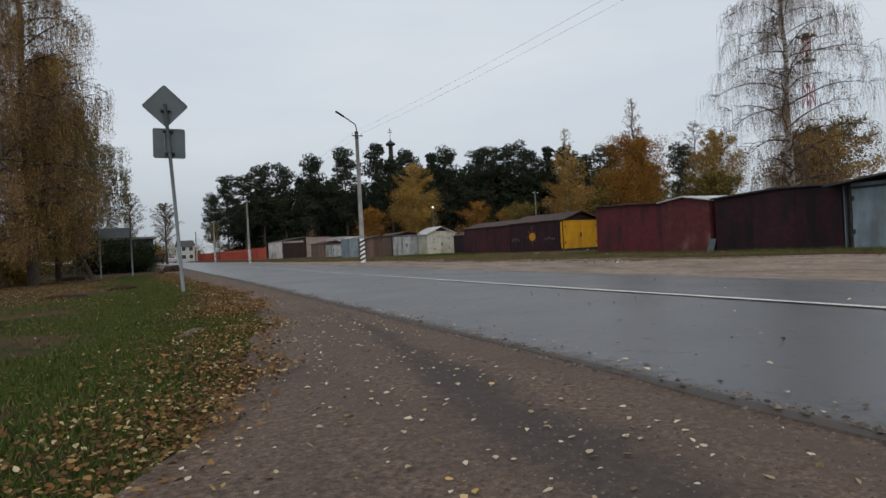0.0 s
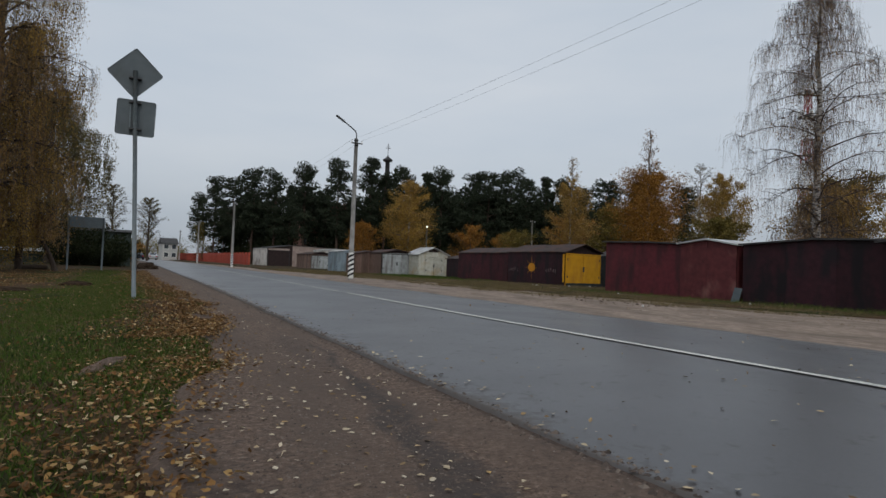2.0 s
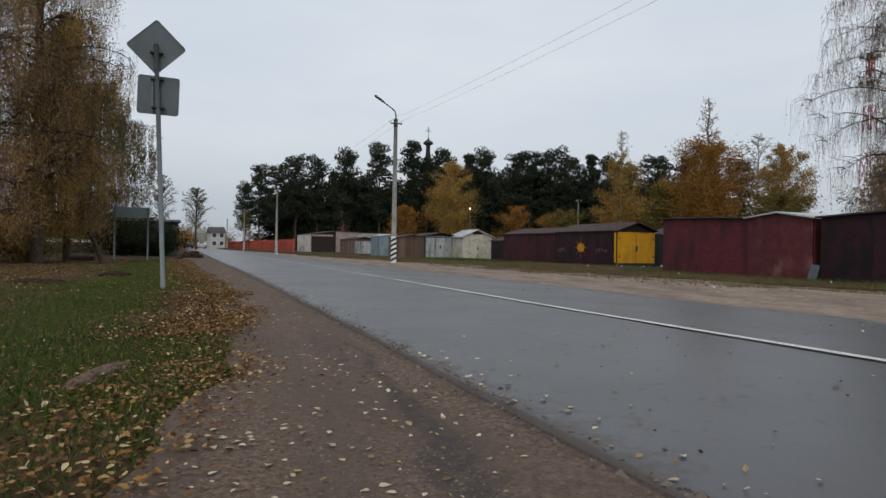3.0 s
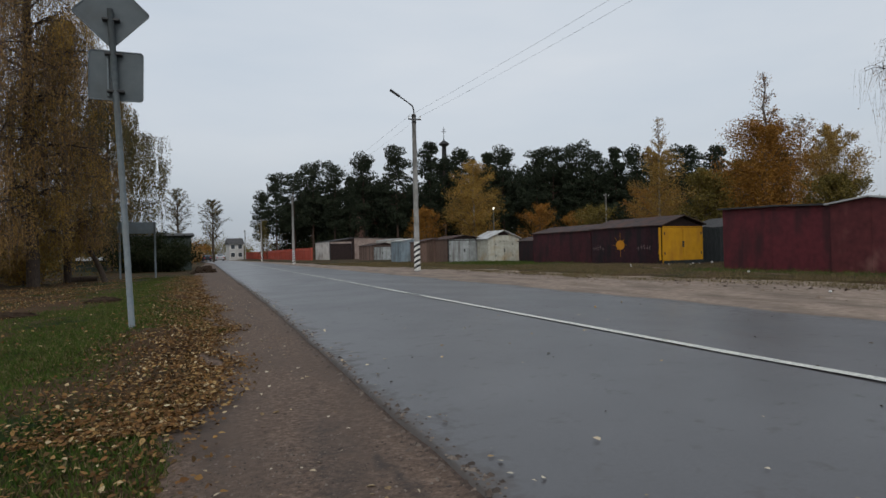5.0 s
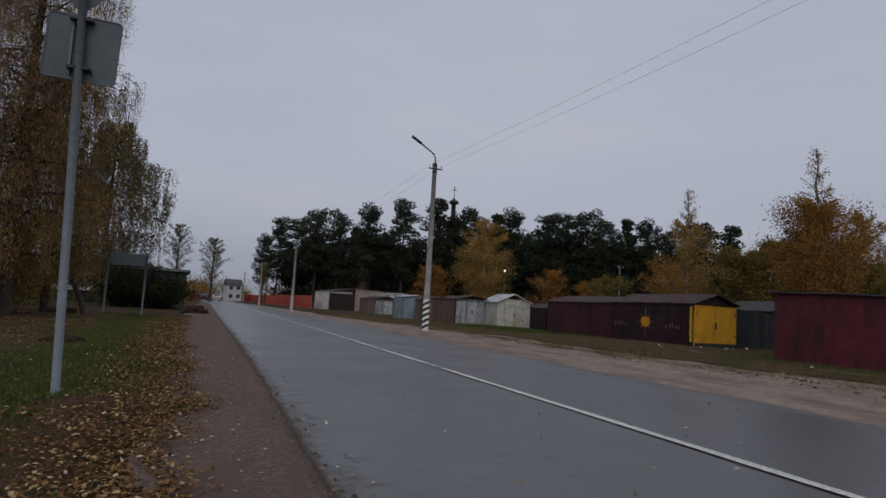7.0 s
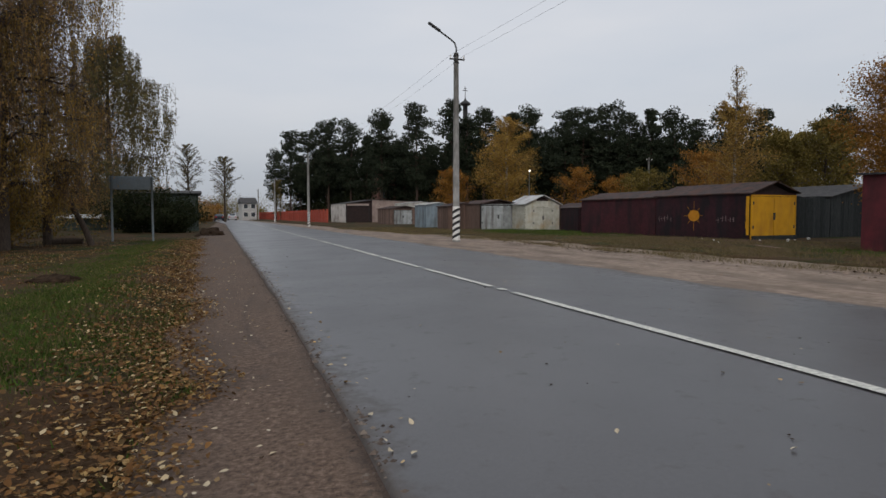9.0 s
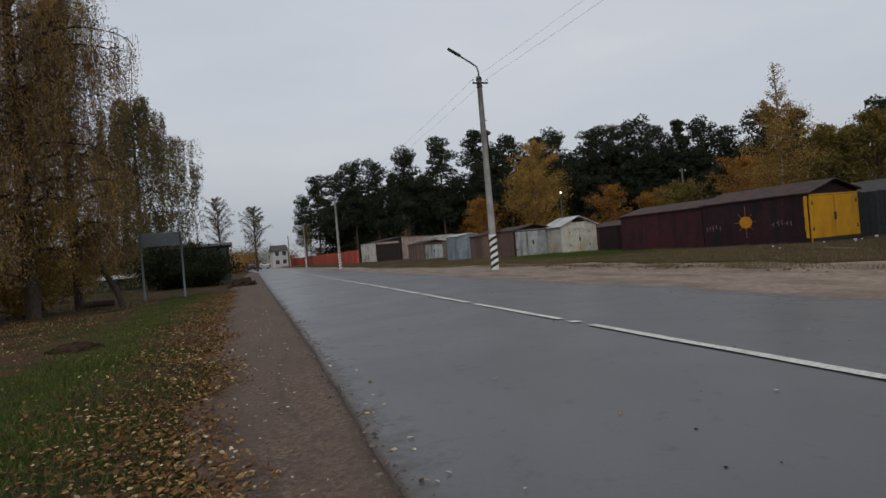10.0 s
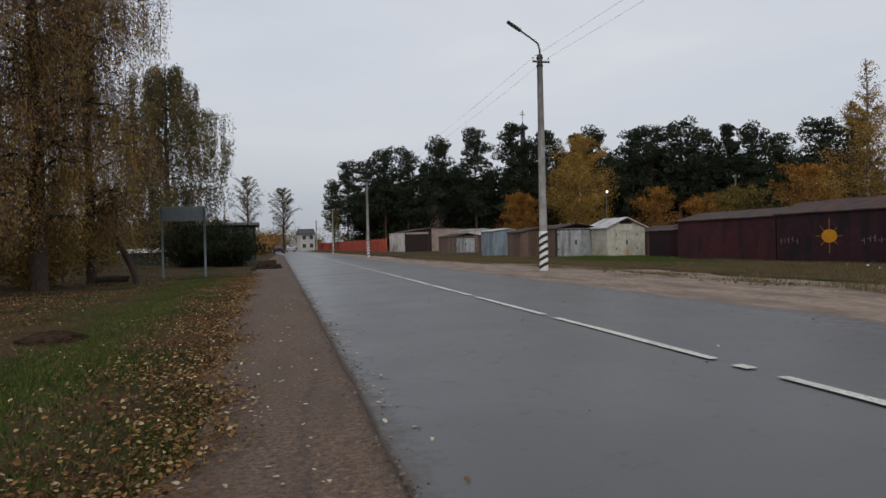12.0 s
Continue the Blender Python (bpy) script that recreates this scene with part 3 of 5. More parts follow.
def tree(name, x, y, h, radius, leaf, bark, label, seed, leaves=9000, leaf_size=0.12, weeping=0.0, bare_below=0.2, limbs=26, trunk_r=0.13,
         shape="oval", lean=(0, 0), thin_top=0.0, twig_leaves=26, hang=2.2, category="tree", z=None, twig_r=0.005, rise=(0.35, 0.8), strands_each=3, limb_k=0.42,
         thin_from=0.42, spread=None, strand_r=0.006):
    """A trunk with limbs and twigs, and a crown of single leaves on the twigs; weeping hangs the twigs down."""
    rng = np.random.default_rng(seed)
    base = ground_z(x, y) - 0.12 if z is None else z
    thing = holder(name, pose(x, y, base), label, category)
    top = np.array([lean[0], lean[1], h * 0.97])
    ts = np.linspace(0, 1, 12)
    path = np.stack([top[0] * ts ** 1.3 + rng.normal(0, 0.05, 12) * ts, top[1] * ts ** 1.3 + rng.normal(0, 0.05, 12) * ts, top[2] * ts], axis=1)
    trunk = tubes_mesh("trunk", [(path, trunk_r * (1.02 - ts) ** 0.8 + 0.012, 8)], bark)
    ob = new("trunk", trunk)
    ob.parent = thing
    wood, tips = [], []
    for i in range(limbs):
        f = bare_below + (0.98 - bare_below) * ((i + rng.uniform(0, 1)) / limbs)
        start = np.array([np.interp(f, ts, path[:, k]) for k in range(3)])
        g = (f - bare_below) / (1 - bare_below)
        if shape == "spire":
            reach = radius * (max(0.3, math.sin(math.pi * min(1.0, 0.25 + 0.6 * g / 0.6))) ** 0.6 if g < 0.6 else 0.52 * (1.1 - g) / 0.5)
        elif shape == "cone":
            reach = radius * (1.05 - g) ** 0.8
        elif shape == "oval":
            reach = radius * max(0.15, math.sin(math.pi * min(1, 0.2 + 0.8 * g)) ** 0.7)
        else:
            reach = radius * (0.75 + 0.3 * math.sin(math.pi * g))* (1.0 if g < 0.75 else 1.6 - 0.8 * g)
        az = i * 2.4 + rng.normal(0, 0.4)
        length = reach * rng.uniform(0.8, 1.2)
        p = limb_path(rng, start, az, rng.uniform(*rise), length * 1.15, -0.5 - 0.7 * weeping)
        r0 = max(0.012, trunk_r * limb_k * (1.05 - f))
        wood.append((p, np.linspace(r0, twig_r, len(p)), 5))
        for k in range(1, len(p)):
            for s in range(2 if k < len(p) - 1 else 3):
                q = limb_path(rng, p[k], az + rng.uniform(-1.4, 1.4), rng.uniform(-0.2, 0.9), reach * rng.uniform(0.15, 0.4), -0.6 - weeping, 4)
                wood.append((q, np.linspace(max(twig_r, r0 * 0.35), twig_r * 0.8, len(q)), 3))
                tips.append((q, g))
    new("branchwork", tubes_mesh("branchwork", wood, M["twig"] if trunk_r < 0.15 else M["dark_bark"])).parent = thing
    centres, strands = [], []
    per = max(3, int(leaves / len(tips)))
    for q, g in tips:
        keep = 1.0 - thin_top * min(1.0, max(0.0, (g - thin_from) / 0.2))
        n = max(1, int(per * keep * rng.uniform(0.4, 1.6)))
        if weeping > 0:
            m = strands_each
            for _ in range(m):
                s = q[rng.integers(1, len(q))] + rng.normal(0, 0.12, 3)
                ln = hang * rng.uniform(0.35, 1.2)
                ln = min(ln, max(0.3, s[2] - rng.uniform(0.7, 2.0)))
                sway = rng.normal(0, 0.2, 2)
                kk = np.array([0, 0.45, 1.0])
                sp = np.stack([s[0] + sway[0] * kk, s[1] + sway[1] * kk, s[2] - ln * kk], axis=1)
                strands.append((sp, np.linspace(strand_r, strand_r * 0.4, 3), 3))
                u = rng.uniform(0.05, 1, n // m + 1)
                c = np.stack([np.interp(u, kk, sp[:, k]) for k in range(3)], axis=1) + rng.normal(0, 0.05 + 0.05 * weeping, (len(u), 3))
                centres.append(c)
        else:
            u = rng.uniform(0, 1, n)
            c = np.stack([np.interp(u, np.linspace(0, 1, len(q)), q[:, k]) for k in range(3)], axis=1)
            centres.append(c + rng.normal(0, (0.05 + 0.06 * radius if spread is None else spread) * (0.4 if g > thin_from else 1.0), (n, 3)))
    centres = np.concatenate(centres)
    centres = centres[centres[:, 2] > 0.4]
    if strands:
        new("hanging_twig", tubes_mesh("hanging_twig", strands, M["twig"])).parent = thing
    new("crown", leaf_mesh("crown", centres, leaf_size, leaf, rng, droop=2.2 * weeping, ratio=0.7 - 0.2 * weeping)).parent = thing
    return thing


def bush(name, x, y, h, radius, leaf, label, seed, leaves=3500, leaf_size=0.12, category="bush"):
    rng = np.random.default_rng(seed)
    thing = holder(name, pose(x, y, ground_z(x, y) - 0.08), label, category)
    wood, centres = [], []
    for i in range(16):
        p = limb_path(rng, (rng.normal(0, 0.15 * radius), rng.normal(0, 0.15 * radius), 0), rng.uniform(0, 6.28), rng.uniform(0.6, 1.45), h * rng.uniform(0.7, 1.1), -0.5, 6)
        p[:, :2] *= radius / max(0.3, h * 0.6)
        wood.append((p, np.linspace(0.03, 0.006, len(p)), 4))
        n = leaves // 16
        u = rng.beta(1.6, 1.1, n)
        c = np.stack([np.interp(u, np.linspace(0, 1, len(p)), p[:, k]) for k in range(3)], axis=1)
        centres.append(c + rng.normal(0, 0.2 * radius, (n, 3)) * (1, 1, 0.7))
    centres = np.concatenate(centres)
    centres[:, 2] = np.abs(centres[:, 2])
    new("stemwork", tubes_mesh("stemwork", wood, M["twig"])).parent = thing
    new("crown", leaf_mesh("crown", centres, leaf_size, leaf, rng)).parent = thing
    return thing


def pine(seed, h=20.0, pointed=False):
    """One tall pine: bare lower trunk, crooked limbs, each ending in flat-bottomed cushions of needles."""
    rng = np.random.default_rng(seed)
    thing = holder("pine_tree", pose(0, 0, 0), "tall dark green pine in a dense wood behind the garages", "tree", "pine wood")
    ts = np.linspace(0, 1, 9)
    path = np.stack([rng.normal(0, 0.2, 9) * ts, rng.normal(0, 0.2, 9) * ts, h * 0.96 * ts], axis=1)
    new("trunk", tubes_mesh("trunk", [(path, 0.27 * (1.03 - ts) ** 0.7, 7)], M["pine_bark"])).parent = thing
    wood, centres = [], []
    low = rng.uniform(0.20, 0.36)
    n = 34
    for i in range(n):
        g = (i + rng.uniform(0, 0.9)) / n
        f = low + (0.955 - low) * g
        wide = (1.05 - g) ** 0.75 if pointed else max(0.25, math.sin(math.pi * (0.2 + 0.68 * g))) ** 0.7
        reach = h * 0.165 * wide * rng.uniform(0.35, 1.1)
        p = limb_path(rng, (0, 0, f * h - 0.25 * reach), i * 2.4 + rng.normal(0, 0.5), rng.uniform(0.0, 0.5), reach, 0.3, 5)
        wood.append((p, np.linspace(0.09 * (1.2 - f), 0.025, len(p)), 4))
        a = rng.uniform(1.0, 1.75) * (1 - 0.45 * g if pointed else 1.0)
        for c, k, m in ((p[-1], 1.0, 140), (p[2] + rng.normal(0, 0.4, 3), 0.9, 80)):
            d = rng.normal(0, 1, (m, 3))
            d /= np.linalg.norm(d, axis=1)[:, None]
            d *= rng.uniform(0.3, 1.0, (m, 1)) ** 0.45
            d[:, 2] = np.where(d[:, 2] < 0, d[:, 2] * 0.35, d[:, 2] * 0.75)
            centres.append(c + d * a * k)
    new("branchwork", tubes_mesh("branchwork", wood, M["pine_bark"])).parent = thing
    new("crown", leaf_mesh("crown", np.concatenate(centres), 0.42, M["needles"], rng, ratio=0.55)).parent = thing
    return thing


# ---------------- garages ----------------
def top_at(x, w, h0, hp, h1, peak=0.5):
    return float(np.interp(x, [0, w * peak, w], [h0, hp, h1]))


def panel_row(parent, a, b, top, mat, width, name, rng, thick=0.03, gap=0.008, low=-0.15, skip=()):
    """Upright sheets or planks side by side from a to b; top(u) is the height at a distance u along the wall."""
    a, b = np.array(a, float), np.array(b, float)
    length = np.linalg.norm(b - a)
    ang = math.atan2(b[1] - a[1], b[0] - a[0])
    n = max(1, round(length / width))
    for i in range(n):
        u0, u1 = length * i / n + gap / 2, length * (i + 1) / n - gap / 2
        if any(s0 < (u0 + u1) / 2 < s1 for s0, s1 in skip):
            continue
        off = rng.uniform(0, 0.012)
        bm = bmesh.new()
        vs = []
        us = [u0] + [m for m in (length * 0.5,) if u0 < m < u1] + [u1]
        for yy_ in (-thick - off, -off):
            vs.append([bm.verts.new((u, yy_, low)) for u in us] + [bm.verts.new((u, yy_, top(u))) for u in reversed(us)])
        bm.faces.new(vs[0])
        bm.faces.new(vs[1][::-1])
        k = len(vs[0])
        for j in range(k):
            bm.faces.new((vs[0][j], vs[1][j], vs[1][(j + 1) % k], vs[0][(j + 1) % k]))
        bmesh.ops.recalc_face_normals(bm, faces=bm.faces)
        part(name, bm, mat, parent, at=pose(a[0], a[1], 0, 0, 0, math.degrees(ang)))


def roof_slab(parent, p0, p1, y0, y1, mat, thick=0.05, name="roof"):
    """A sloping slab between two (x, z) points, from y0 to y1, its underside on the walls."""
    nx = max(2, int((y1 - y0) / 0.9))
    bm = bmesh.new()
    rows = []
    rng = random.Random(int(abs(p0[0] * 31 + y1 * 17)))
    for i in range(nx + 1):
        y = y0 + (y1 - y0) * i / nx
        j = rng.uniform(-0.012, 0.012)
        rows.append([bm.verts.new((p0[0], y, p0[1] + j)), bm.verts.new((p1[0], y, p1[1] + j)), bm.verts.new((p1[0], y, p1[1] + thick + j)), bm.verts.new((p0[0], y, p0[1] + thick + j))])
    for r, s in zip(rows, rows[1:]):
        for k in range(4):
            bm.faces.new((r[k], s[k], s[(k + 1) % 4], r[(k + 1) % 4]))
    bm.faces.new(rows[0])
    bm.faces.new(rows[-1][::-1])
    bmesh.ops.recalc_face_normals(bm, faces=bm.faces)
    return part(name, bm, mat, parent)


def garage(x, y, w, d, rot, hs, wall, roof, label, seed, sheet_w=1.0, piece="sheet", front=None, over=0.12, door=None, door_mat=None, frame_mat=None,
           peak=0.5, front_mat=None, side_mat=None, z=0.0, name="garage", category="garage", leaves=2):
    """A shed whose front faces its own -y: hs = eave, ridge and other eave; door = (x0, x1, height)."""
    rng = np.random.default_rng(seed)
    h0, hp, h1 = hs
    g = holder(name, pose(x, y, z, 0, 0, rot), label, category, "roadside garages")
    core = bmesh.new()
    pr = [(0.06, -0.2), (w - 0.06, -0.2), (w - 0.06, h1 - 0.06), (w * peak, hp - 0.06), (0.06, h0 - 0.06)]
    f0 = [core.verts.new((px, 0.06, pz)) for px, pz in pr]
    f1 = [core.verts.new((px, d - 0.06, pz)) for px, pz in pr]
    core.faces.new(f0)
    core.faces.new(f1[::-1])
    for k in range(5):
        core.faces.new((f0[k], f1[k], f1[(k + 1) % 5], f0[(k + 1) % 5]))
    bmesh.ops.recalc_face_normals(core, faces=core.faces)
    # solid core, coloured dark as the unlit inside behind gaps and open doorway
    part("shade_core", core, M["void_shade"], g)
    fm, sm = front_mat or wall, side_mat or wall
    t = lambda u: top_at(u, w, h0, hp, h1, peak)
    skip = [(door[0], door[1])] if door else []
    panel_row(g, (0, 0), (w, 0), t, fm, sheet_w, piece, rng, skip=skip)
    panel_row(g, (w, 0), (w, d), lambda u: h1, sm, sheet_w, piece, rng)
    panel_row(g, (w, d), (0, d), lambda u: top_at(w - u, w, h0, hp, h1, peak), sm, sheet_w, piece, rng)
    panel_row(g, (0, d), (0, 0), lambda u: h0, sm, sheet_w, piece, rng)
    s0, s1 = (hp - h0) / (w * peak + 1e-6), (hp - h1) / (w * (1 - peak) + 1e-6)
    if peak > 0.02:
        roof_slab(g, (-over, h0 - over * s0 + 0.004), (w * peak, hp + 0.004), -over * 1.4, d + over, roof)
    if peak < 0.98:
        roof_slab(g, (w + over, h1 - over * s1 + 0.004), (w * peak, hp + 0.004), -over * 1.4, d + over, roof)
    if door:
        x0, x1, hd = door
        fill = boxed(x0 - 0.02, x1 + 0.02, -0.02, 0.0, hd, min(t(x0), t(x1)) - 0.01)
        part("lintel", fill, fm, g)
        fr = bmesh.new()
        box(fr, x0 - 0.05, x0, -0.06, 0.0, -0.1, hd + 0.05)
        box(fr, x1, x1 + 0.05, -0.06, 0.0, -0.1, hd + 0.05)
        box(fr, x0 - 0.05, x1 + 0.05, -0.062, 0.002, hd, hd + 0.06)
        part("door_frame", fr, frame_mat or M["dark_metal"], g)
        lw = (x1 - x0) / max(1, leaves)
        for i in range(leaves):
            lf = boxed(x0 + i * lw + 0.012, x0 + (i + 1) * lw - 0.012, -0.05, -0.01, 0.02, hd - 0.015, bevel=0.008)
            leaf = part("door_leaf", lf, door_mat or wall, g)
            for hz in (0.25, 0.8):
                hx = x0 + (0.03 if i == 0 else (x1 - x0) - 0.09)
                part("hinge", boxed(hx, hx + 0.06, -0.075, -0.045, hd * hz, hd * hz + 0.14, bevel=0.004), M["dark_metal"], leaf)
        if leaves:
            part("lock", boxed((x0 + x1) / 2 - 0.06, (x0 + x1) / 2 + 0.06, -0.085, -0.045, hd * 0.45, hd * 0.62, bevel=0.01), M["dark_metal"], g)
    return g


# pair of dark garages end to end, the first with the yellow doors
g = garage(22.62, 31.05, 2.88, 5.35, 5.5, (1.98, 2.45, 2.0), M["maroon_sheet"], M["rusty_roof"], "dark maroon sheet-metal garage with bright yellow double doors", 1,
           door=(0.08, 2.78, 1.85), door_mat=M["yellow_paint"], frame_mat=M["yellow_paint"])
# the painted sun on its long side
bm = bmesh.new()
bmesh.ops.create_cone(bm, cap_ends=True, segments=20, radius1=0.26, radius2=0.26, depth=0.008, matrix=Matrix.LocRotScale((-0.052, 2.95, 1.02), Euler((0, radians(90), 0)), (1.0, 1.25, 1.0)))
part("painted_sun", bm, M["orange_paint"], g, "yellow-orange painted disc with drips")
rr = random.Random(4)
for k in range(8):
    a = k * 2 * math.pi / 8
    bm = boxed(-0.05, -0.046, -0.008, 0.008, 0.24, 0.30 + (rr.uniform(0.35, 0.55) if k % 4 == 0 else rr.uniform(0.15, 0.3)))
    part("painted_ray", bm, M["orange_paint"], g, at=pose(0, 2.95, 1.02, math.degrees(a), 0, 0))
# faded scrawl, as plain strokes, on both sides of the sun
for y0, n in ((0.75, 5), (4.35, 5)):
    for k in range(n):
        yk = y0 + k * 0.2 + rr.uniform(-0.03, 0.03)
        zk = 1.0 + rr.uniform(-0.08, 0.05)
        part("paint_stroke", boxed(-0.05, -0.046, yk - 0.012, yk + 0.012, zk - rr.uniform(0.16, 0.26), zk), M["faded_white"], g, "faded pale paint stroke")
        part("paint_stroke", boxed(-0.05, -0.046, yk + 0.014, yk + rr.uniform(0.07, 0.13), zk - 0.11, zk - 0.09), M["faded_white"], g, "faded pale paint stroke")
# the yellow paint carried round the corner, and the dark sill under the doors
for k in range(6):
    part("painted_edge", boxed(-0.05, -0.046, 0.0, 0.16 + rr.uniform(-0.025, 0.03), 0.2 + k * 0.275, 0.2 + (k + 1) * 0.275), M["yellow_paint"], g, "rough yellow paint edge")
part("sill", boxed(0.04, 2.84, -0.14, -0.05, -0.16, 0.17, bevel=0.01), M["dark_wood"], g, "dark timber sill under the doors")
garage(22.13, 36.46, 3.05, 6.1, 4.5, (1.92, 2.3, 1.95), M["oxblood_sheet"], M["rusty_roof"], "dark maroon sheet-metal garage with a low rusty roof", 2)

# red and maroon garages with their long sides to the road; local x runs along the road, the front faces it
garage(19.32, 23.72, 4.3, 5.4, -90, (2.22, 2.17, 2.06), M["red_sheet"], M["dark_roof"], "dull red sheet-metal garage with a flat dark roof", 3, sheet_w=2.1)
garage(19.27, 19.38, 2.5, 5.2, -90, (2.06, 2.2, 1.98), M["red_worn"], M["pale_roof"], "worn red sheet-metal garage with pale metal roof edge", 4, sheet_w=1.25)
garage(19.2, 16.55, 4.8, 5.4, -90, (1.98, 2.1, 2.02), M["maroon_sheet"], M["dark_roof"], "dark maroon sheet-metal garage with a dark low roof", 5, sheet_w=1.6)
garage(19.2, 11.7, 4.4, 5.6, -90, (2.0, 2.25, 2.0), M["blue_sheet"], M["dark_roof"], "grey-blue metal garage with a dark overhanging roof", 6, over=0.35, door=(0.25, 2.6, 1.85), door_mat=M["blue_sheet"])

# plank sheds between the yellow doors and the red garage
garage(28.4, 32.0, 2.8, 4.0, 3, (1.9, 2.5, 2.55), M["dark_wood"], M["dark_roof"], "dark weathered plank shed with a sloping roof", 7, sheet_w=0.17, piece="plank", peak=0.98, name="plank_shed", category="shed")
fence = holder("plank_fence", pose(25.95, 31.9, 0), "dark bluish plank fence beside the yellow doors", "fence")
panel_row(fence, (0, 0), (2.4, 0.1), lambda u: 1.85 + 0.06 * math.sin(u * 5), M["dark_wood"], 0.16, "plank", np.random.default_rng(3))

# far garages, from the lamp to the white block
garage(21.75, 50.1, 2.85, 2.4, 4, (1.85, 2.45, 1.85), M["pale_rust"], M["pale_roof"], "small pale garage with rust-stained doors and a hipped pale roof", 8, door=(0.62, 2.3, 1.62), door_mat=M["pale_rust"], frame_mat=M["pale_rust"], over=0.16)
garage(18.95, 51.7, 2.95, 3.6, 4, (1.85, 2.15, 1.9), M["grey_sheet"], M["rusty_roof"], "weathered grey sheet-metal garage with stained doors", 9, door=(0.1, 2.85, 1.75), door_mat=M["grey_sheet"], sheet_w=0.7, side_mat=M["brown_wood"], leaves=3)
garage(17.35, 54.0, 1.7, 1.8, 6, (1.7, 2.0, 1.95), M["brown_wood"], M["rusty_roof"], "brown plank garage with a rusty sloping roof", 10, sheet_w=0.2, piece="plank", peak=0.9)
garage(17.45, 59.8, 2.4, 2.2, 6, (1.92, 2.1, 1.85), M["blue_sheet"], M["pale_roof"], "light blue sheet-metal garage box", 11, sheet_w=0.8)
garage(21.5, 71.0, 2.3, 4, 6, (1.75, 1.9, 1.7), M["brown_wood"], M["rusty_roof"], "low brown plank garage", 12, sheet_w=0.25, piece="plank")
garage(19.75, 79.5, 3.1, 4.5, 8, (1.8, 2.1, 1.85), M["brown_wood"], M["rusty_roof"], "low brown garage with two pale grey doors", 13, door=(0.2, 2.45, 1.62), door_mat=M["grey_sheet"], sheet_w=0.35, piece="plank")
garage(24.0, 88, 3.6, 5, 4, (2.6, 2.8, 2.6), M["block_wall"], M["pale_roof"], "grey block garage behind the others", 14)
garage(18.15, 100.0, 12.0, 8.0, 6, (2.75, 3.35, 3.1), M["block_wall"], M["dark_roof"], "whitewashed block building with an open dark doorway", 15, sheet_w=2.1, piece="wall_block",
       door=(0.15, 3.5, 2.4), leaves=0, name="block_garage", peak=0.35, front_mat=M["pink_block"])
# junk between the hut and the maroon garage
garage(25.1, 49.2, 1.7, 2.6, 5, (1.5, 1.9, 1.75), M["brown_wood"], M["rusty_roof"], "rusty leaning lean-to shed", 16, sheet_w=0.2, piece="plank", peak=0.9, name="lean_to", category="shed")
garage(23.1, 45.2, 1.5, 2.2, 0, (1.5, 1.62, 1.5), M["maroon_sheet"], M["rusty_roof"], "rust-red metal storage box behind the garages", 17, name="metal_box", category="shed")

# odds and ends by the lean-to and along the garage wall
def junk_box(x, y, w, d, h, rot, mat, label, name="crate"):
    ob = holder(name, pose(x, y, 0.0, 0, 0, rot), label, "crate")
    part("side_panel", boxed(0, w, 0, d, -0.08, h, bevel=0.015), mat, ob)
    part("lid_board", boxed(-0.04, w + 0.04, -0.04, d + 0.04, h, h + 0.03, bevel=0.006), M["brown_wood"], ob)


junk_box(24.7, 47.4, 0.9, 0.6, 0.7, 12, M["rusty_roof"], "rusty metal crate in the weeds")
junk_box(23.4, 47.6, 0.6, 0.5, 0.95, -8, M["brown_wood"], "weathered wooden crate in the weeds")
junk_box(25.8, 46.6, 1.0, 0.5, 0.45, 25, M["faded_white"], "pale broken crate in the weeds")
for k, (sx, sy, sl, sr) in enumerate([(20.3, 33.0, 1.6, 8), (21.4, 30.3, 1.3, -30), (18.4, 26.2, 1.9, 65), (16.8, 19.5, 1.5, 80), (20.9, 38.0, 1.4, 85)]):
    pl = holder("loose_board", pose(sx, sy, 0.0 if sx > sand_right(sy) else -0.02, 0, 0, sr), "weathered loose board lying on the ground", "board", "loose boards")
    part("plank", boxed(-sl / 2, sl / 2, -0.08, 0.08, 0.0, 0.04, bevel=0.006), M["brown_wood"], pl)

# ---------------- street furniture ----------------
def stripes(parent, r, z0, n, step):
    """White base with slanting black bars."""
    bm = bmesh.new()
    bmesh.ops.create_cone(bm, cap_ends=True, segments=12, radius1=r + 0.006, radius2=r + 0.002, depth=n * step + 0.12, matrix=Matrix.Translation((0, 0, z0 + (n * step + 0.12) / 2)))
    base = part("painted_base", bm, M["white_paint"], parent, "white painted base with black slanting bars")
    for k in range(n):
        bm = bmesh.new()
        prev = None
        for i in range(13):
            a = -math.pi + i * math.pi / 6
            rise = 0.10 * math.sin(a + 2.3)
            rad = r + 0.012
            pair = [bm.verts.new((rad * math.cos(a), rad * math.sin(a), z0 + 0.12 + k * step + rise + dz)) for dz in (0, step * 0.48)]
            if prev:
                bm.faces.new((prev[0], pair[0], pair[1], prev[1]))
            prev = pair
        part("black_bar", bm, M["black_paint"], base)


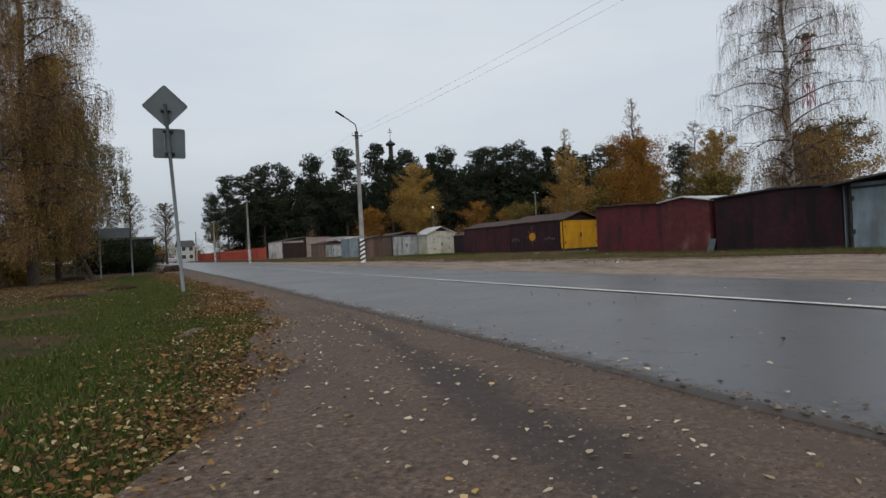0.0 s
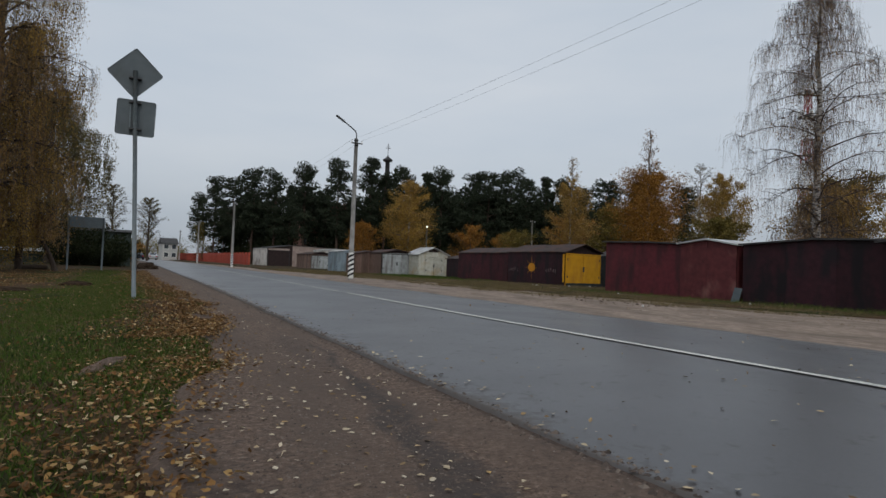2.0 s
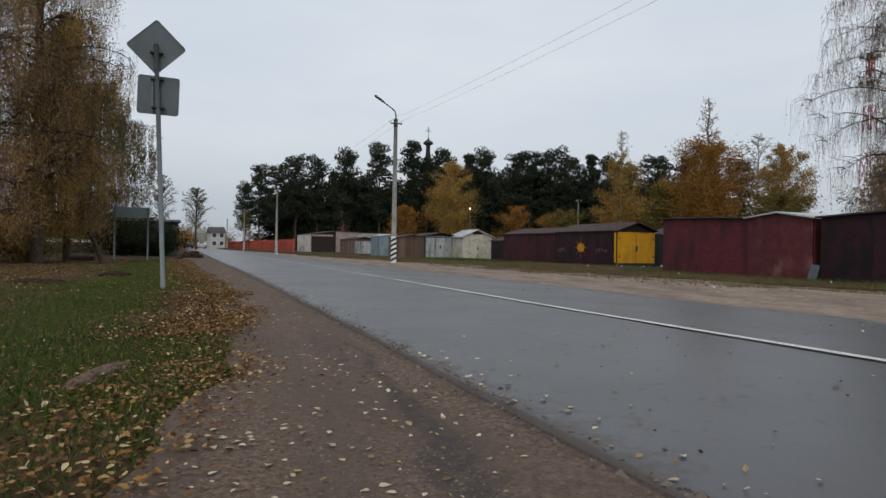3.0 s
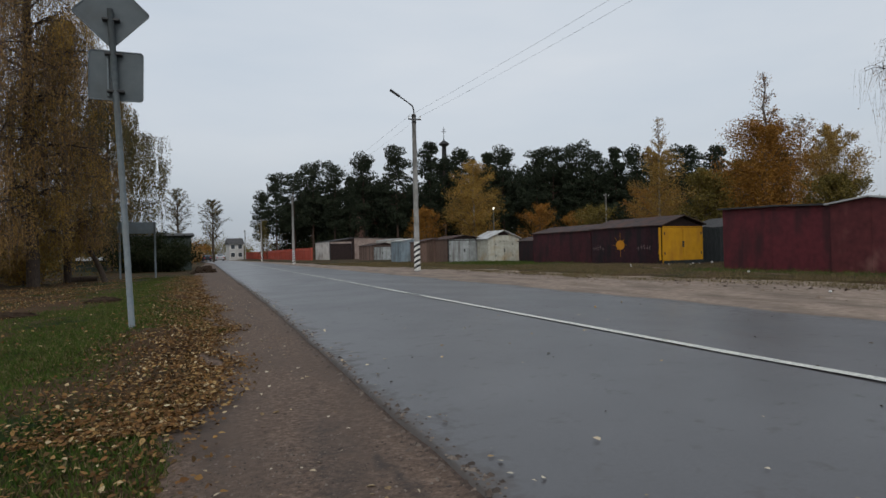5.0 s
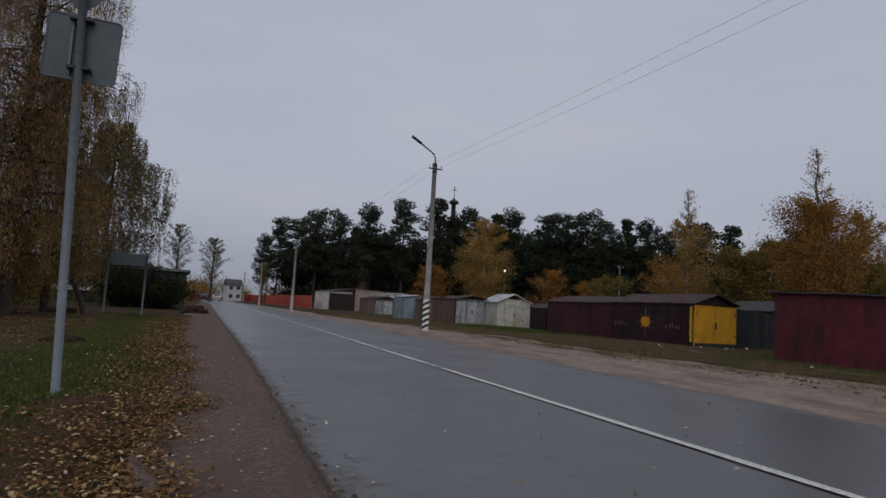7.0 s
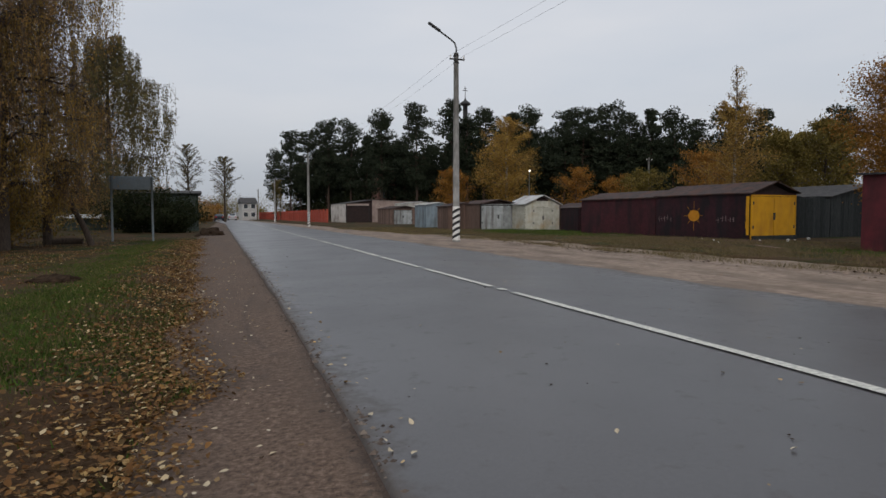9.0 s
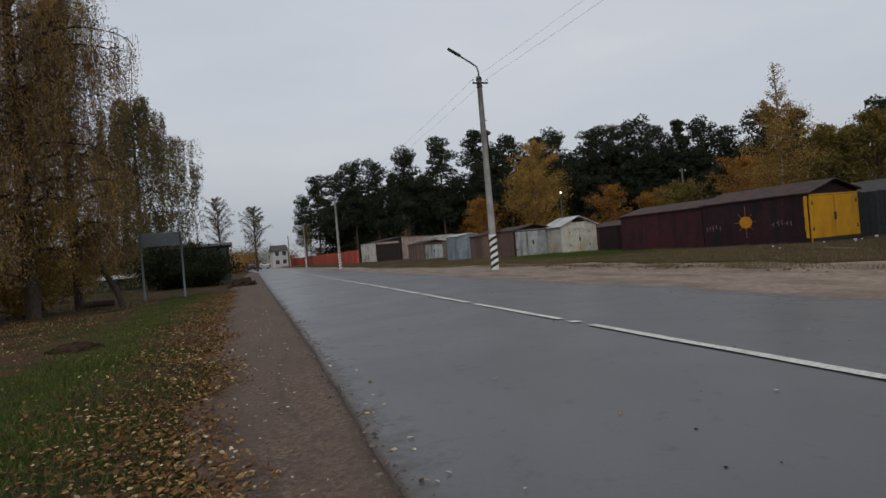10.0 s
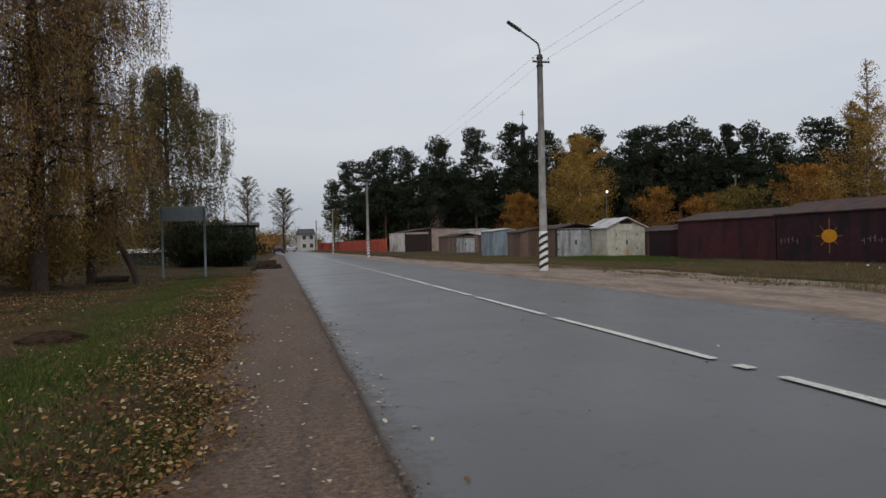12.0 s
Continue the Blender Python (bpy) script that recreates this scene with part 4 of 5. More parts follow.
def pole(x, y, h, r, label, name="utility_pole", striped=True, crossarm=True, z=0.0):
    p = holder(name, pose(x, y, z), label, "pole", "roadside poles")
    tube_part("pole_shaft", [(0, 0, -0.4), (0, 0, h * 0.4), (0, 0, h)], [r, r * 0.86, r * 0.66], 12, M["concrete"], p)
    if striped:
        stripes(p, r * 1.02, -0.05, 5, 0.27)
    if crossarm:
        bm = boxed(-0.34, 0.34, -r * 0.66 - 0.05, -r * 0.66, h - 0.32, h - 0.26)
        arm = part("crossarm", bm, M["dark_metal"], p)
        for sx in (-0.3, 0.3):
            tube_part("insulator", [(sx, -r * 0.66 - 0.025, h - 0.26), (sx, -r * 0.66 - 0.025, h - 0.18), (sx, -r * 0.66 - 0.025, h - 0.12)], [0.02, 0.04, 0.025], 8, M["white_paint"], arm)
    return p


lamp = pole(11.24, 35.98, 8.0, 0.155, "concrete street lamp with a striped base and a slanting arm", "street_lamp", z=0.02)
tube_part("lamp_arm", [(0, -0.02, 7.6), (0, -0.02, 8.2), (-0.06, 0, 8.42), (-0.25, 0.04, 8.58), (-0.75, 0.1, 8.92)], [0.035] * 5, 8, M["dark_metal"], lamp)
bm = bmesh.new()
box(bm, -0.3, 0.32, -0.09, 0.09, -0.05, 0.05, bevel=0.035)
part("lamp_head", bm, M["dark_metal"], lamp, "slim dark lamp head", at=pose(-0.95, 0.13, 9.06, 0, 33, -8))
for z in (7.55, 7.85):
    tube_part("clamp", [(0, 0, z), (0, 0, z + 0.07)], [0.125, 0.125], 12, M["dark_metal"], lamp)
pole(9.93, 76.5, 7.45, 0.15, "grey concrete utility pole with a striped base", z=-0.05)
pole(9.8, 122.0, 7.5, 0.15, "grey concrete utility pole far along the road", z=-0.05)
pole(9.2, 168.0, 7.5, 0.15, "grey concrete utility pole far along the road", striped=False, z=-0.05)
pole(12.6, -5.0, 8.0, 0.155, "concrete utility pole carrying the overhead wires", striped=False, z=0.02)
thin = pole(41.3, 61.9, 6.7, 0.11, "thin grey post standing behind the garages", striped=False)
def wire(a, b, sag, r=0.0035):
    ts = np.linspace(0, 1, 17)
    pts = np.outer(1 - ts, a) + np.outer(ts, b)
    pts[:, 2] -= sag * 4 * ts * (1 - ts)
    tagged(new("overhead_wire", tubes_mesh("overhead_wire", [(pts, [r] * 17, 5)], M["galvanised"])), "thin dark overhead wire between the poles", "wire", "overhead wires")


for dx in (-0.3, 0.3):
    wire((11.24 + dx, 35.85, 7.9), (12.6 + dx, -5.1, 7.9), 0.35)
    wire((11.24 + dx, 35.85, 7.9), (9.93 + dx, 76.4, 7.28), 0.5, 0.004)
    wire((9.93 + dx, 76.4, 7.28), (9.8 + dx, 121.9, 7.3), 0.5, 0.004)

# small lit lamp on a post beside the yellow birch
lamp_post = holder("lamp_post", pose(25.1, 56.0, -0.1), "thin post with a small lit lamp beside the yellow birch", "lamp")
tube_part("post", [(0, 0, -0.3), (0, 0, 4.6)], [0.05, 0.04], 8, M["galvanised"], lamp_post)
tube_part("lamp_arm", [(0, 0, 4.5), (-0.1, -0.15, 4.75), (-0.15, -0.3, 4.8)], [0.025] * 3, 6, M["galvanised"], lamp_post)
bm = bmesh.new()
bmesh.ops.create_uvsphere(bm, u_segments=10, v_segments=6, radius=0.085, matrix=Matrix.Translation((-0.15, -0.35, 4.72)))
part("bulb", bm, M["lamp_glow"], lamp_post, "small glowing white bulb")

# traffic sign seen from behind
sign = holder("traffic_sign", pose(0.295, 15.42, -0.2), "leaning grey traffic sign with diamond and square plates, from behind", "road sign")
foot, head = np.array([0, 0, -0.3]), np.array([-0.20, -0.02, 4.62])
tube_part("post", [foot, head * 0.5, head], [0.042, 0.042, 0.042], 10, M["galvanised"], sign)


def plate(name, side, turn, centre, label):
    bm = bmesh.new()
    rings = []
    for yy_, grow in ((-0.012, 0.0), (-0.012, -0.014), (-0.003, -0.018)):
        ring = []
        for q in range(4):
            for k in range(6):
                a = math.pi / 2 * (q + k / 5)
                r = side * 0.07
                cx = (side / 2 - r) * (1 if q in (0, 3) else -1)
                cz = (side / 2 - r) * (1 if q in (0, 1) else -1)
                ring.append(bm.verts.new((cx + (r + grow) * math.cos(a), yy_, cz + (r + grow) * math.sin(a))))
        rings.append(ring)
    back = [bm.verts.new((v.co.x, 0.004, v.co.z)) for v in rings[0]]
    for r0, r1 in ((back, rings[0]), (rings[0], rings[1]), (rings[1], rings[2])):
        for k in range(24):
            bm.faces.new((r0[k], r0[(k + 1) % 24], r1[(k + 1) % 24], r1[k]))
    bm.faces.new(rings[2])
    bm.faces.new(back[::-1])
    bmesh.ops.recalc_face_normals(bm, faces=bm.faces)
    return part(name, bm, M["sign_back"], sign, label, at=pose(*centre, 0, turn, -3))


plate("diamond_plate", 0.72, 45, (-0.195, 0.06, 4.59), "grey metal back of a diamond sign")
plate("square_plate", 0.70, 1.5, (-0.15, 0.06, 3.71), "grey metal back of a square sign")
for z, dx in ((4.46, -0.19), (3.98, -0.17), (3.46, -0.15)):
    part("bracket", boxed(dx - 0.11, dx + 0.11, -0.052, 0.052, z, z + 0.03, bevel=0.004), M["dark_metal"], sign)
part("plate_rail", boxed(-0.26, -0.24, 0.025, 0.05, 3.42, 4.04), M["galvanised"], sign)

board = holder("direction_board", pose(-2.6, 44.5, -0.25), "wide grey road sign board on two posts, seen from behind", "road sign")
for sx in (-0.88, 0.92):
    tube_part("post", [(sx, 0, -0.3), (sx, 0, 3.25)], [0.05, 0.05], 8, M["galvanised"], board)
part("board", boxed(-0.98, 0.98, 0.05, 0.075, 2.6, 3.25, bevel=0.01), M["galvanised"], board)
for z in (2.72, 3.08):
    part("board_rail", boxed(-0.96, 0.96, 0.03, 0.05, z, z + 0.04), M["galvanised"], board)

# ---------------- red fence, church, houses, tower ----------------
rf = holder("red_fence", pose(15.6, 101.0, 0), "long orange-red picket fence with posts", "fence")
corners = [Vector((0, 0)), Vector((-2.9, 66)), Vector((-5.2, 94))]
runs = [(corners[0].lerp(corners[1], i / 26), corners[0].lerp(corners[1], (i + 1) / 26)) for i in range(26)]
runs += [(corners[1].lerp(corners[2], i / 11), corners[1].lerp(corners[2], (i + 1) / 11)) for i in range(11)]
for p, q in runs:
    ang = math.degrees(math.atan2(q.y - p.y, q.x - p.x))
    L = (q - p).length
    part("fence_post", boxed(-0.14, 0.14, -0.14, 0.14, -0.3, 1.95, bevel=0.02), M["fence_red"], rf, at=pose(p.x, p.y, 0, 0, 0, ang))
    bm = bmesh.new()
    for k in range(9):
        u = 0.2 + (L - 0.4) * k / 8
        box(bm, u - 0.08, u + 0.08, -0.03, 0.03, 0.1, 1.75)
    box(bm, 0.1, L - 0.1, 0.03, 0.06, 0.4, 0.5)
    box(bm, 0.1, L - 0.1, 0.03, 0.06, 1.35, 1.45)
    box(bm, 0.1, L - 0.1, -0.1, 0.1, -0.3, 0.12)
    part("fence_panel", bm, M["fence_red"], rf, at=pose(p.x, p.y, 0, 0, 0, ang))

church = holder("church", pose(52.5, 147.6, 1.6), "red brick church half hidden by pines, with a dark onion dome", "church")
part("nave", boxed(-13, 8, -5, 12, -2.5, 10), M["church_brick"], church)
part("gable", boxed(-12.6, -8.6, -5.3, -5, -2.5, 13), M["church_brick"], church)
part("belfry", boxed(2.9, 5.1, 1.7, 3.9, 10, 21.0, bevel=0.3), M["dark_metal"], church)
tube_part("drum", [(4, 2.8, 20.8), (4, 2.8, 25.7)], [0.62, 0.55], 10, M["dark_metal"], church)
ts = np.linspace(0, 1, 12)
prof = [0.6, 1.05, 1.25, 1.3, 1.2, 0.95, 0.65, 0.4, 0.24, 0.15, 0.1, 0.06]
tube_part("dome", [(4, 2.8, 25.6 + 2.1 * t) for t in ts], prof, 14, M["dark_metal"], church, "dark onion dome")
tube_part("cross_post", [(4, 2.8, 27.5), (4, 2.8, 30.4)], [0.07, 0.06], 6, M["dark_metal"], church)
part("cross_bar", boxed(3.35, 4.65, 2.74, 2.86, 29.2, 29.34), M["dark_metal"], church)
part("cross_bar", boxed(3.65, 4.35, 2.74, 2.86, 29.75, 29.85), M["dark_metal"], church)


chapel = holder("brick_chapel", pose(29.2, 127.0, -0.2), "narrow red brick chapel glimpsed between the pines", "chapel")
part("wall", boxed(0, 3.8, 0, 5, 0, 9.0), M["pink_brick"], chapel)
bm = bmesh.new()
vs = [bm.verts.new(p) for p in ((-0.2, -0.2, 9.0), (4.0, -0.2, 9.0), (4.0, 5.2, 9.0), (-0.2, 5.2, 9.0), (1.9, 0.6, 11.6), (1.9, 4.4, 11.6))]
for f in ((0, 1, 4), (1, 2, 5, 4), (2, 3, 5), (3, 0, 4, 5), (3, 2, 1, 0)):
    bm.faces.new([vs[i] for i in f])
part("roof", bm, M["pink_brick"], chapel)
for wx in (0.8, 2.4):
    wi = part("window", boxed(wx - 0.15, wx + 0.75, -0.06, 0.02, 4.5, 6.9), M["plaster"], chapel, "pale arched window surround")
    part("pane", boxed(wx, wx + 0.6, -0.09, -0.062, 4.65, 6.7), M["glass"], wi)


def house(name, x, y, w, d, h, ridge, rot, wall, roof, label, windows=2, storeys=1):
    hs = holder(name, pose(x, y, -0.1, 0, 0, rot), label, "house")
    part("wall", boxed(0, w, 0, d, -0.3, h), wall, hs)
    bm = bmesh.new()
    vs = [bm.verts.new(p) for p in ((-0.3, -0.4, h), (w + 0.3, -0.4, h), (w + 0.3, d + 0.4, h), (-0.3, d + 0.4, h), (-0.3, d / 2, h + ridge), (w + 0.3, d / 2, h + ridge))]
    for f in ((0, 1, 5, 4), (2, 3, 4, 5), (0, 4, 3), (1, 2, 5), (3, 2, 1, 0)):
        bm.faces.new([vs[i] for i in f])
    part("roof", bm, roof, hs)
    for s in range(storeys):
        for i in range(windows):
            u = w * (i + 0.5) / windows
            z0 = h * (s + 0.35) / storeys
            wi = part("window", boxed(u - 0.6, u + 0.6, -0.08, 0.03, z0, z0 + 1.3), M["white_paint"], hs)
            part("pane", boxed(u - 0.5, u + 0.5, -0.1, -0.082, z0 + 0.1, z0 + 1.2), M["glass"], wi)
    return hs


house("green_house", -5.6, 66, 5.2, 7, 3.0, 0.35, 3, M["green_house"], M["dark_roof"], "dark green low house behind bushes", 0)
house("low_building", -11.8, 72, 4.2, 6, 0.95, 0.35, 2, M["green_house"], M["pale_roof"], "long low building with a pale roof", 0)
house("white_house", 5.6, 176, 3.6, 8, 4.2, 1.6, 5, M["plaster"], M["dark_roof"], "white two-storey house at the end of the road", 2, 2)

tower = holder("mast", pose(168.5, 112.8, -1), "tall red and white lattice mast in the distance", "mast")
for k in range(8):
    z0, z1 = k * 7.0, (k + 1) * 7.0
    r0, r1 = 3.0 - 2.2 * k / 8, 3.0 - 2.2 * (k + 1) / 8
    tb = []
    for c in range(4):
        a0, a1 = c * math.pi / 2 + 0.4, (c + 1) * math.pi / 2 + 0.4
        P = lambda a, r, z: (r * math.cos(a), r * math.sin(a), z)
        tb += [([P(a0, r0, z0), P(a0, r1, z1)], [0.13, 0.13], 4), ([P(a0, r0, z0), P(a1, r1, z1)], [0.08, 0.08], 3), ([P(a1, r0, z0), P(a0, r1, z1)], [0.08, 0.08], 3), ([P(a0, r1, z1), P(a1, r1, z1)], [0.08, 0.08], 3)]
    ob = new("lattice", tubes_mesh("lattice", tb, M["tower_red"] if k % 2 else M["white_paint"], False))
    ob.parent = tower
for z in (48, 55):
    part("platform", boxed(-1.9, 1.9, -1.9, 1.9, z, z + 0.5), M["galvanised"], tower)
    for c in range(6):
        a = c * math.pi / 3
        part("antenna", boxed(-0.2, 0.2, -0.2, 0.2, z - 0.5, z + 2.2), M["white_paint"], tower, at=pose(2.2 * math.cos(a), 2.2 * math.sin(a), 0))

# ---------------- the wood ----------------
kinds = [pine(100 + i, pointed=i == 5) for i in range(6)]
front = [(12.9, 160.3, 16.9), (15.2, 150.1, 20.1), (18.5, 144.7, 19.6), (21.5, 137.2, 21.1), (25.2, 132.5, 20.1), (27.8, 129.9, 17.3), (28.3, 119.6, 20.3),
         (33.2, 114.1, 20.9), (38.3, 110.3, 21.3), (41.1, 110.3, 18.6), (44.2, 110.1, 20.1), (48.1, 106.1, 19.3), (51.2, 106.8, 20.2), (54.5, 100.4, 18.7),
         (55.9, 97.2, 18.9), (58.1, 93.4, 19.0), (59.3, 90.1, 17.0), (61.3, 87.3, 17.5), (63.2, 84.6, 16.8), (66.1, 83.3, 15.3), (70.7, 76.1, 16.0), (61.0, 72.0, 15.0), (55.2, 52.4, 11.5)]
rp = random.Random(11)
spots = list(front)
line = [(14, 158), (24, 134), (34, 116), (48, 108), (58, 95), (66, 84), (74, 74)]
for i in range(76):
    u = rp.uniform(0, len(line) - 1.001)
    k = int(u)
    px = line[k][0] + (line[k + 1][0] - line[k][0]) * (u - k)
    py = line[k][1] + (line[k + 1][1] - line[k][1]) * (u - k)
    back = rp.uniform(3, 26)
    hh = float(np.interp(px, [14, 20, 30, 45, 58, 66, 75], [15, 17.5, 17, 17.8, 16, 14, 13.5])) * (1 + back / 170)
    spots.append((px + back * 0.55, py + back * 0.75, hh * rp.uniform(0.82, 0.95)))
for i, (px, py, hh) in enumerate(spots):
    k = kinds[i % len(kinds)]
    s = hh / 20.0
    m = pose(px, py, -0.3, 0, 0, rp.uniform(0, 360)) @ Matrix.Diagonal((s * rp.uniform(0.85, 1.05), s * rp.uniform(0.85, 1.05), s, 1))
    if i < len(kinds):
        k.matrix_basis = m
    else:
        c = copy_thing(k, Matrix.Identity(4))
        c.matrix_basis = m
# dark undergrowth closing the wood
rng = np.random.default_rng(5)
pts = []
for k in range(len(line) - 1):
    for _ in range(150):
        u = rng.uniform(0, 1)
        back = rng.uniform(0, 14)
        c = np.array([line[k][0] + (line[k + 1][0] - line[k][0]) * u + back * 0.6, line[k][1] + (line[k + 1][1] - line[k][1]) * u + back * 0.8, rng.uniform(0.2, 5.5) * rng.uniform(0.4, 1)])
        pts.append(c + rng.normal(0, 1, (60, 3)) * (1.3, 1.3, 0.9))
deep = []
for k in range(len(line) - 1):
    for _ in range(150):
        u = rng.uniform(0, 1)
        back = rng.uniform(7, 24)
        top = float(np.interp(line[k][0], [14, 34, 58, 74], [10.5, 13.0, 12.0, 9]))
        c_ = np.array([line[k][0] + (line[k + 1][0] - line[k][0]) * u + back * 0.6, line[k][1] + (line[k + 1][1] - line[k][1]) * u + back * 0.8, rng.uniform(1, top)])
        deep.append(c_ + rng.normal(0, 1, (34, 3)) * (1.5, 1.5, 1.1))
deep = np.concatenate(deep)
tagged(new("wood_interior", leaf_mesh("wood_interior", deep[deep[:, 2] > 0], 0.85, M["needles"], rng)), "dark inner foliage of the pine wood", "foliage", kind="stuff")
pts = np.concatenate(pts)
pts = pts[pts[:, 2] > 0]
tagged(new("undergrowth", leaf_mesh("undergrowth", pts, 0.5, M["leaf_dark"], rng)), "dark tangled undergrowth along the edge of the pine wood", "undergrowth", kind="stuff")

# ---------------- broadleaved trees ----------------
W = M["birch_bark"]
tree("birch_tree", 24.5, 59.0, 9.7, 2.55, M["leaf_yellow"], W, "golden yellow birch behind the roadside garages", 21, leaves=34000, leaf_size=0.10, shape="oval", thin_top=0.6, thin_from=0.6, bare_below=0.06, limbs=56, rise=(0.5, 1.15), spread=0.3)
tree("birch_tree", 20.9, 62.5, 5.2, 1.7, M["leaf_orange"], M["dark_bark"], "small orange tree beside the yellow birch", 22, leaves=12000, leaf_size=0.12, bare_below=0.08, limbs=34, rise=(0.6, 1.2), spread=0.3)
tree("birch_tree", 27.2, 36.6, 9.3, 1.5, M["leaf_gold"], W, "slender birch with thin gold leaves and a white trunk", 23, leaves=24000, leaf_size=0.075, shape="spire", thin_top=0.92, thin_from=0.58, bare_below=0.16, trunk_r=0.09, limbs=40, rise=(0.7, 1.15), spread=0.2)
tree("birch_tree", 23.5, 25.5, 8.6, 1.5, M["leaf_orange"], W, "orange-brown birch with a thin bare top", 24, leaves=70000, leaf_size=0.07, shape="spire", thin_top=0.97, thin_from=0.52, bare_below=0.12, limbs=52, rise=(0.7, 1.15), spread=0.26)
tree("birch_tree", 33.5, 39.5, 6.2, 2.0, M["leaf_olive"], M["dark_bark"], "brownish olive tree behind the garages", 25, leaves=17000, leaf_size=0.13, bare_below=0.06, limbs=40, rise=(0.6, 1.2), spread=0.32)
tree("birch_tree", 38.0, 42.0, 6.4, 2.1, M["leaf_olive"], M["dark_bark"], "dull olive-gold tree behind the garages", 26, leaves=17000, leaf_size=0.14, bare_below=0.06, limbs=40, rise=(0.6, 1.2), spread=0.32)
tree("birch_tree", 36.0, 38.5, 6.8, 2.3, M["leaf_olive"], M["dark_bark"], "dull olive tree behind the plank shed", 33, leaves=16000, leaf_size=0.14, bare_below=0.06, limbs=34, rise=(0.6, 1.2), spread=0.34)
tree("birch_tree", 41.0, 35.5, 5.4, 2.4, M["leaf_olive"], M["dark_bark"], "brownish olive tree behind the plank shed", 34, leaves=16000, leaf_size=0.14, bare_below=0.06, limbs=34, rise=(0.6, 1.2), spread=0.34)
tree("birch_tree", 46.2, 39.9, 10.2, 2.5, M["leaf_gold"], W, "tall thin golden birch behind the garages", 27, leaves=44000, leaf_size=0.11, shape="oval", thin_top=0.7, thin_from=0.65, bare_below=0.04, limbs=44, rise=(0.8, 1.2), spread=0.3)
tree("birch_tree", 48.8, 44.5, 12.2, 2.2, M["leaf_olive"], W, "nearly bare birch with grey twigs", 28, leaves=2500, leaf_size=0.1, shape="oval", bare_below=0.3, limbs=44, twig_r=0.009, rise=(0.7, 1.2))
tree("birch_tree", 34.5, 22.4, 5.8, 2.8, M["leaf_gold"], M["dark_bark"], "low golden tree beside the weeping birch", 30, leaves=17000, leaf_size=0.12, bare_below=0.06, limbs=40, rise=(0.6, 1.2), spread=0.32)
tree("birch_tree", 38.5, 24.6, 7.0, 3.0, M["leaf_olive"], M["dark_bark"], "olive brown tree beside the weeping birch", 31, leaves=17000, leaf_size=0.13, bare_below=0.06, limbs=40, rise=(0.6, 1.2), spread=0.32)
tree("weeping_birch", 27.6, 19.4, 15.5, 2.8, M["leaf_brown"], W, "tall half-bare weeping birch behind the maroon garage", 32, leaves=24000, leaf_size=0.055, weeping=0.9, bare_below=0.12, limbs=62, trunk_r=0.2, hang=1.4, rise=(0.2, 0.95), strands_each=7, limb_k=0.34, strand_r=0.004)
for i, (bx, by, bh, br, lf, lb) in enumerate([(33.7, 62.9, 5.6, 2.0, "leaf_orange", "small orange tree at the edge of the pine wood"), (37.5, 61.0, 4.8, 2.0, "leaf_orange", "small orange tree at the edge of the pine wood"),
                                              (38.1, 50.5, 6.0, 2.6, "leaf_orange", "orange leafy tree behind the dark garages"), (42.0, 54.0, 6.0, 2.6, "leaf_gold", "dull gold tree behind the dark garages"),
                                              (13.2, 152.0, 9.0, 3.0, "leaf_olive", "yellowing tree at the end of the pine wood"), (31.0, 49.0, 4.2, 2.0, "leaf_olive", "olive shrub tree behind the garages")]):
    tree("small_tree", bx, by, bh, br, M[lf], M["dark_bark"], lb, 40 + i, leaves=8000, leaf_size=0.13, bare_below=0.06, limbs=30, trunk_r=0.08, rise=(0.6, 1.2), spread=0.34)

# left of the road: weeping birches on the grass
tree("weeping_birch", -6.1, 37.8, 22.5, 3.0, M["leaf_gold"], M["dark_bark"], "large weeping birch with hanging gold-brown leaves", 51, leaves=112000, leaf_size=0.085, weeping=1.0, bare_below=0.11, limbs=66, trunk_r=0.26, strands_each=4, hang=2.3, thin_top=0.3)
tree("weeping_birch", -5.3, 40.6, 14.0, 2.2, M["leaf_brown"], M["dark_bark"], "weeping birch with a full low crown of brown leaves", 59, leaves=44000, leaf_size=0.085, weeping=1.0, bare_below=0.14, limbs=44, trunk_r=0.18, strands_each=4, hang=2.0)
tree("weeping_birch", -8.4, 34.8, 20.0, 3.6, M["leaf_brown"], M["dark_bark"], "large weeping birch with brown hanging twigs", 52, leaves=104000, leaf_size=0.085, weeping=1.0, bare_below=0.1, limbs=64, trunk_r=0.26, strands_each=4, hang=2.4, thin_top=0.35)
tree("weeping_birch", -9.8, 33.0, 16.5, 4.0, M["leaf_brown"], M["dark_bark"], "large weeping birch with brown hanging twigs", 53, leaves=70000, leaf_size=0.085, weeping=1.0, bare_below=0.13, limbs=52, trunk_r=0.26, strands_each=4, hang=2.4, thin_top=0.3)
tree("weeping_birch", -13.5, 36.0, 15.0, 4.2, M["leaf_brown"], M["dark_bark"], "large weeping birch with brown hanging twigs", 54, leaves=60000, leaf_size=0.12, weeping=1.0, bare_below=0.15, limbs=40, trunk_r=0.24, hang=3.0)
tree("weeping_birch", -7.2, 68.0, 16.8, 4.0, M["leaf_green"], M["dark_bark"], "weeping birch with greyish green hanging leaves", 55, leaves=64000, leaf_size=0.16, weeping=1.0, bare_below=0.2, limbs=40, trunk_r=0.25, hang=3.2)
tree("leaning_tree", -3.6, 40.3, 4.6, 1.4, M["leaf_gold"], M["dark_bark"], "small tree with a dark leaning trunk", 56, leaves=2500, leaf_size=0.09, bare_below=0.5, limbs=14, trunk_r=0.13, lean=(-2.4, 0.3))
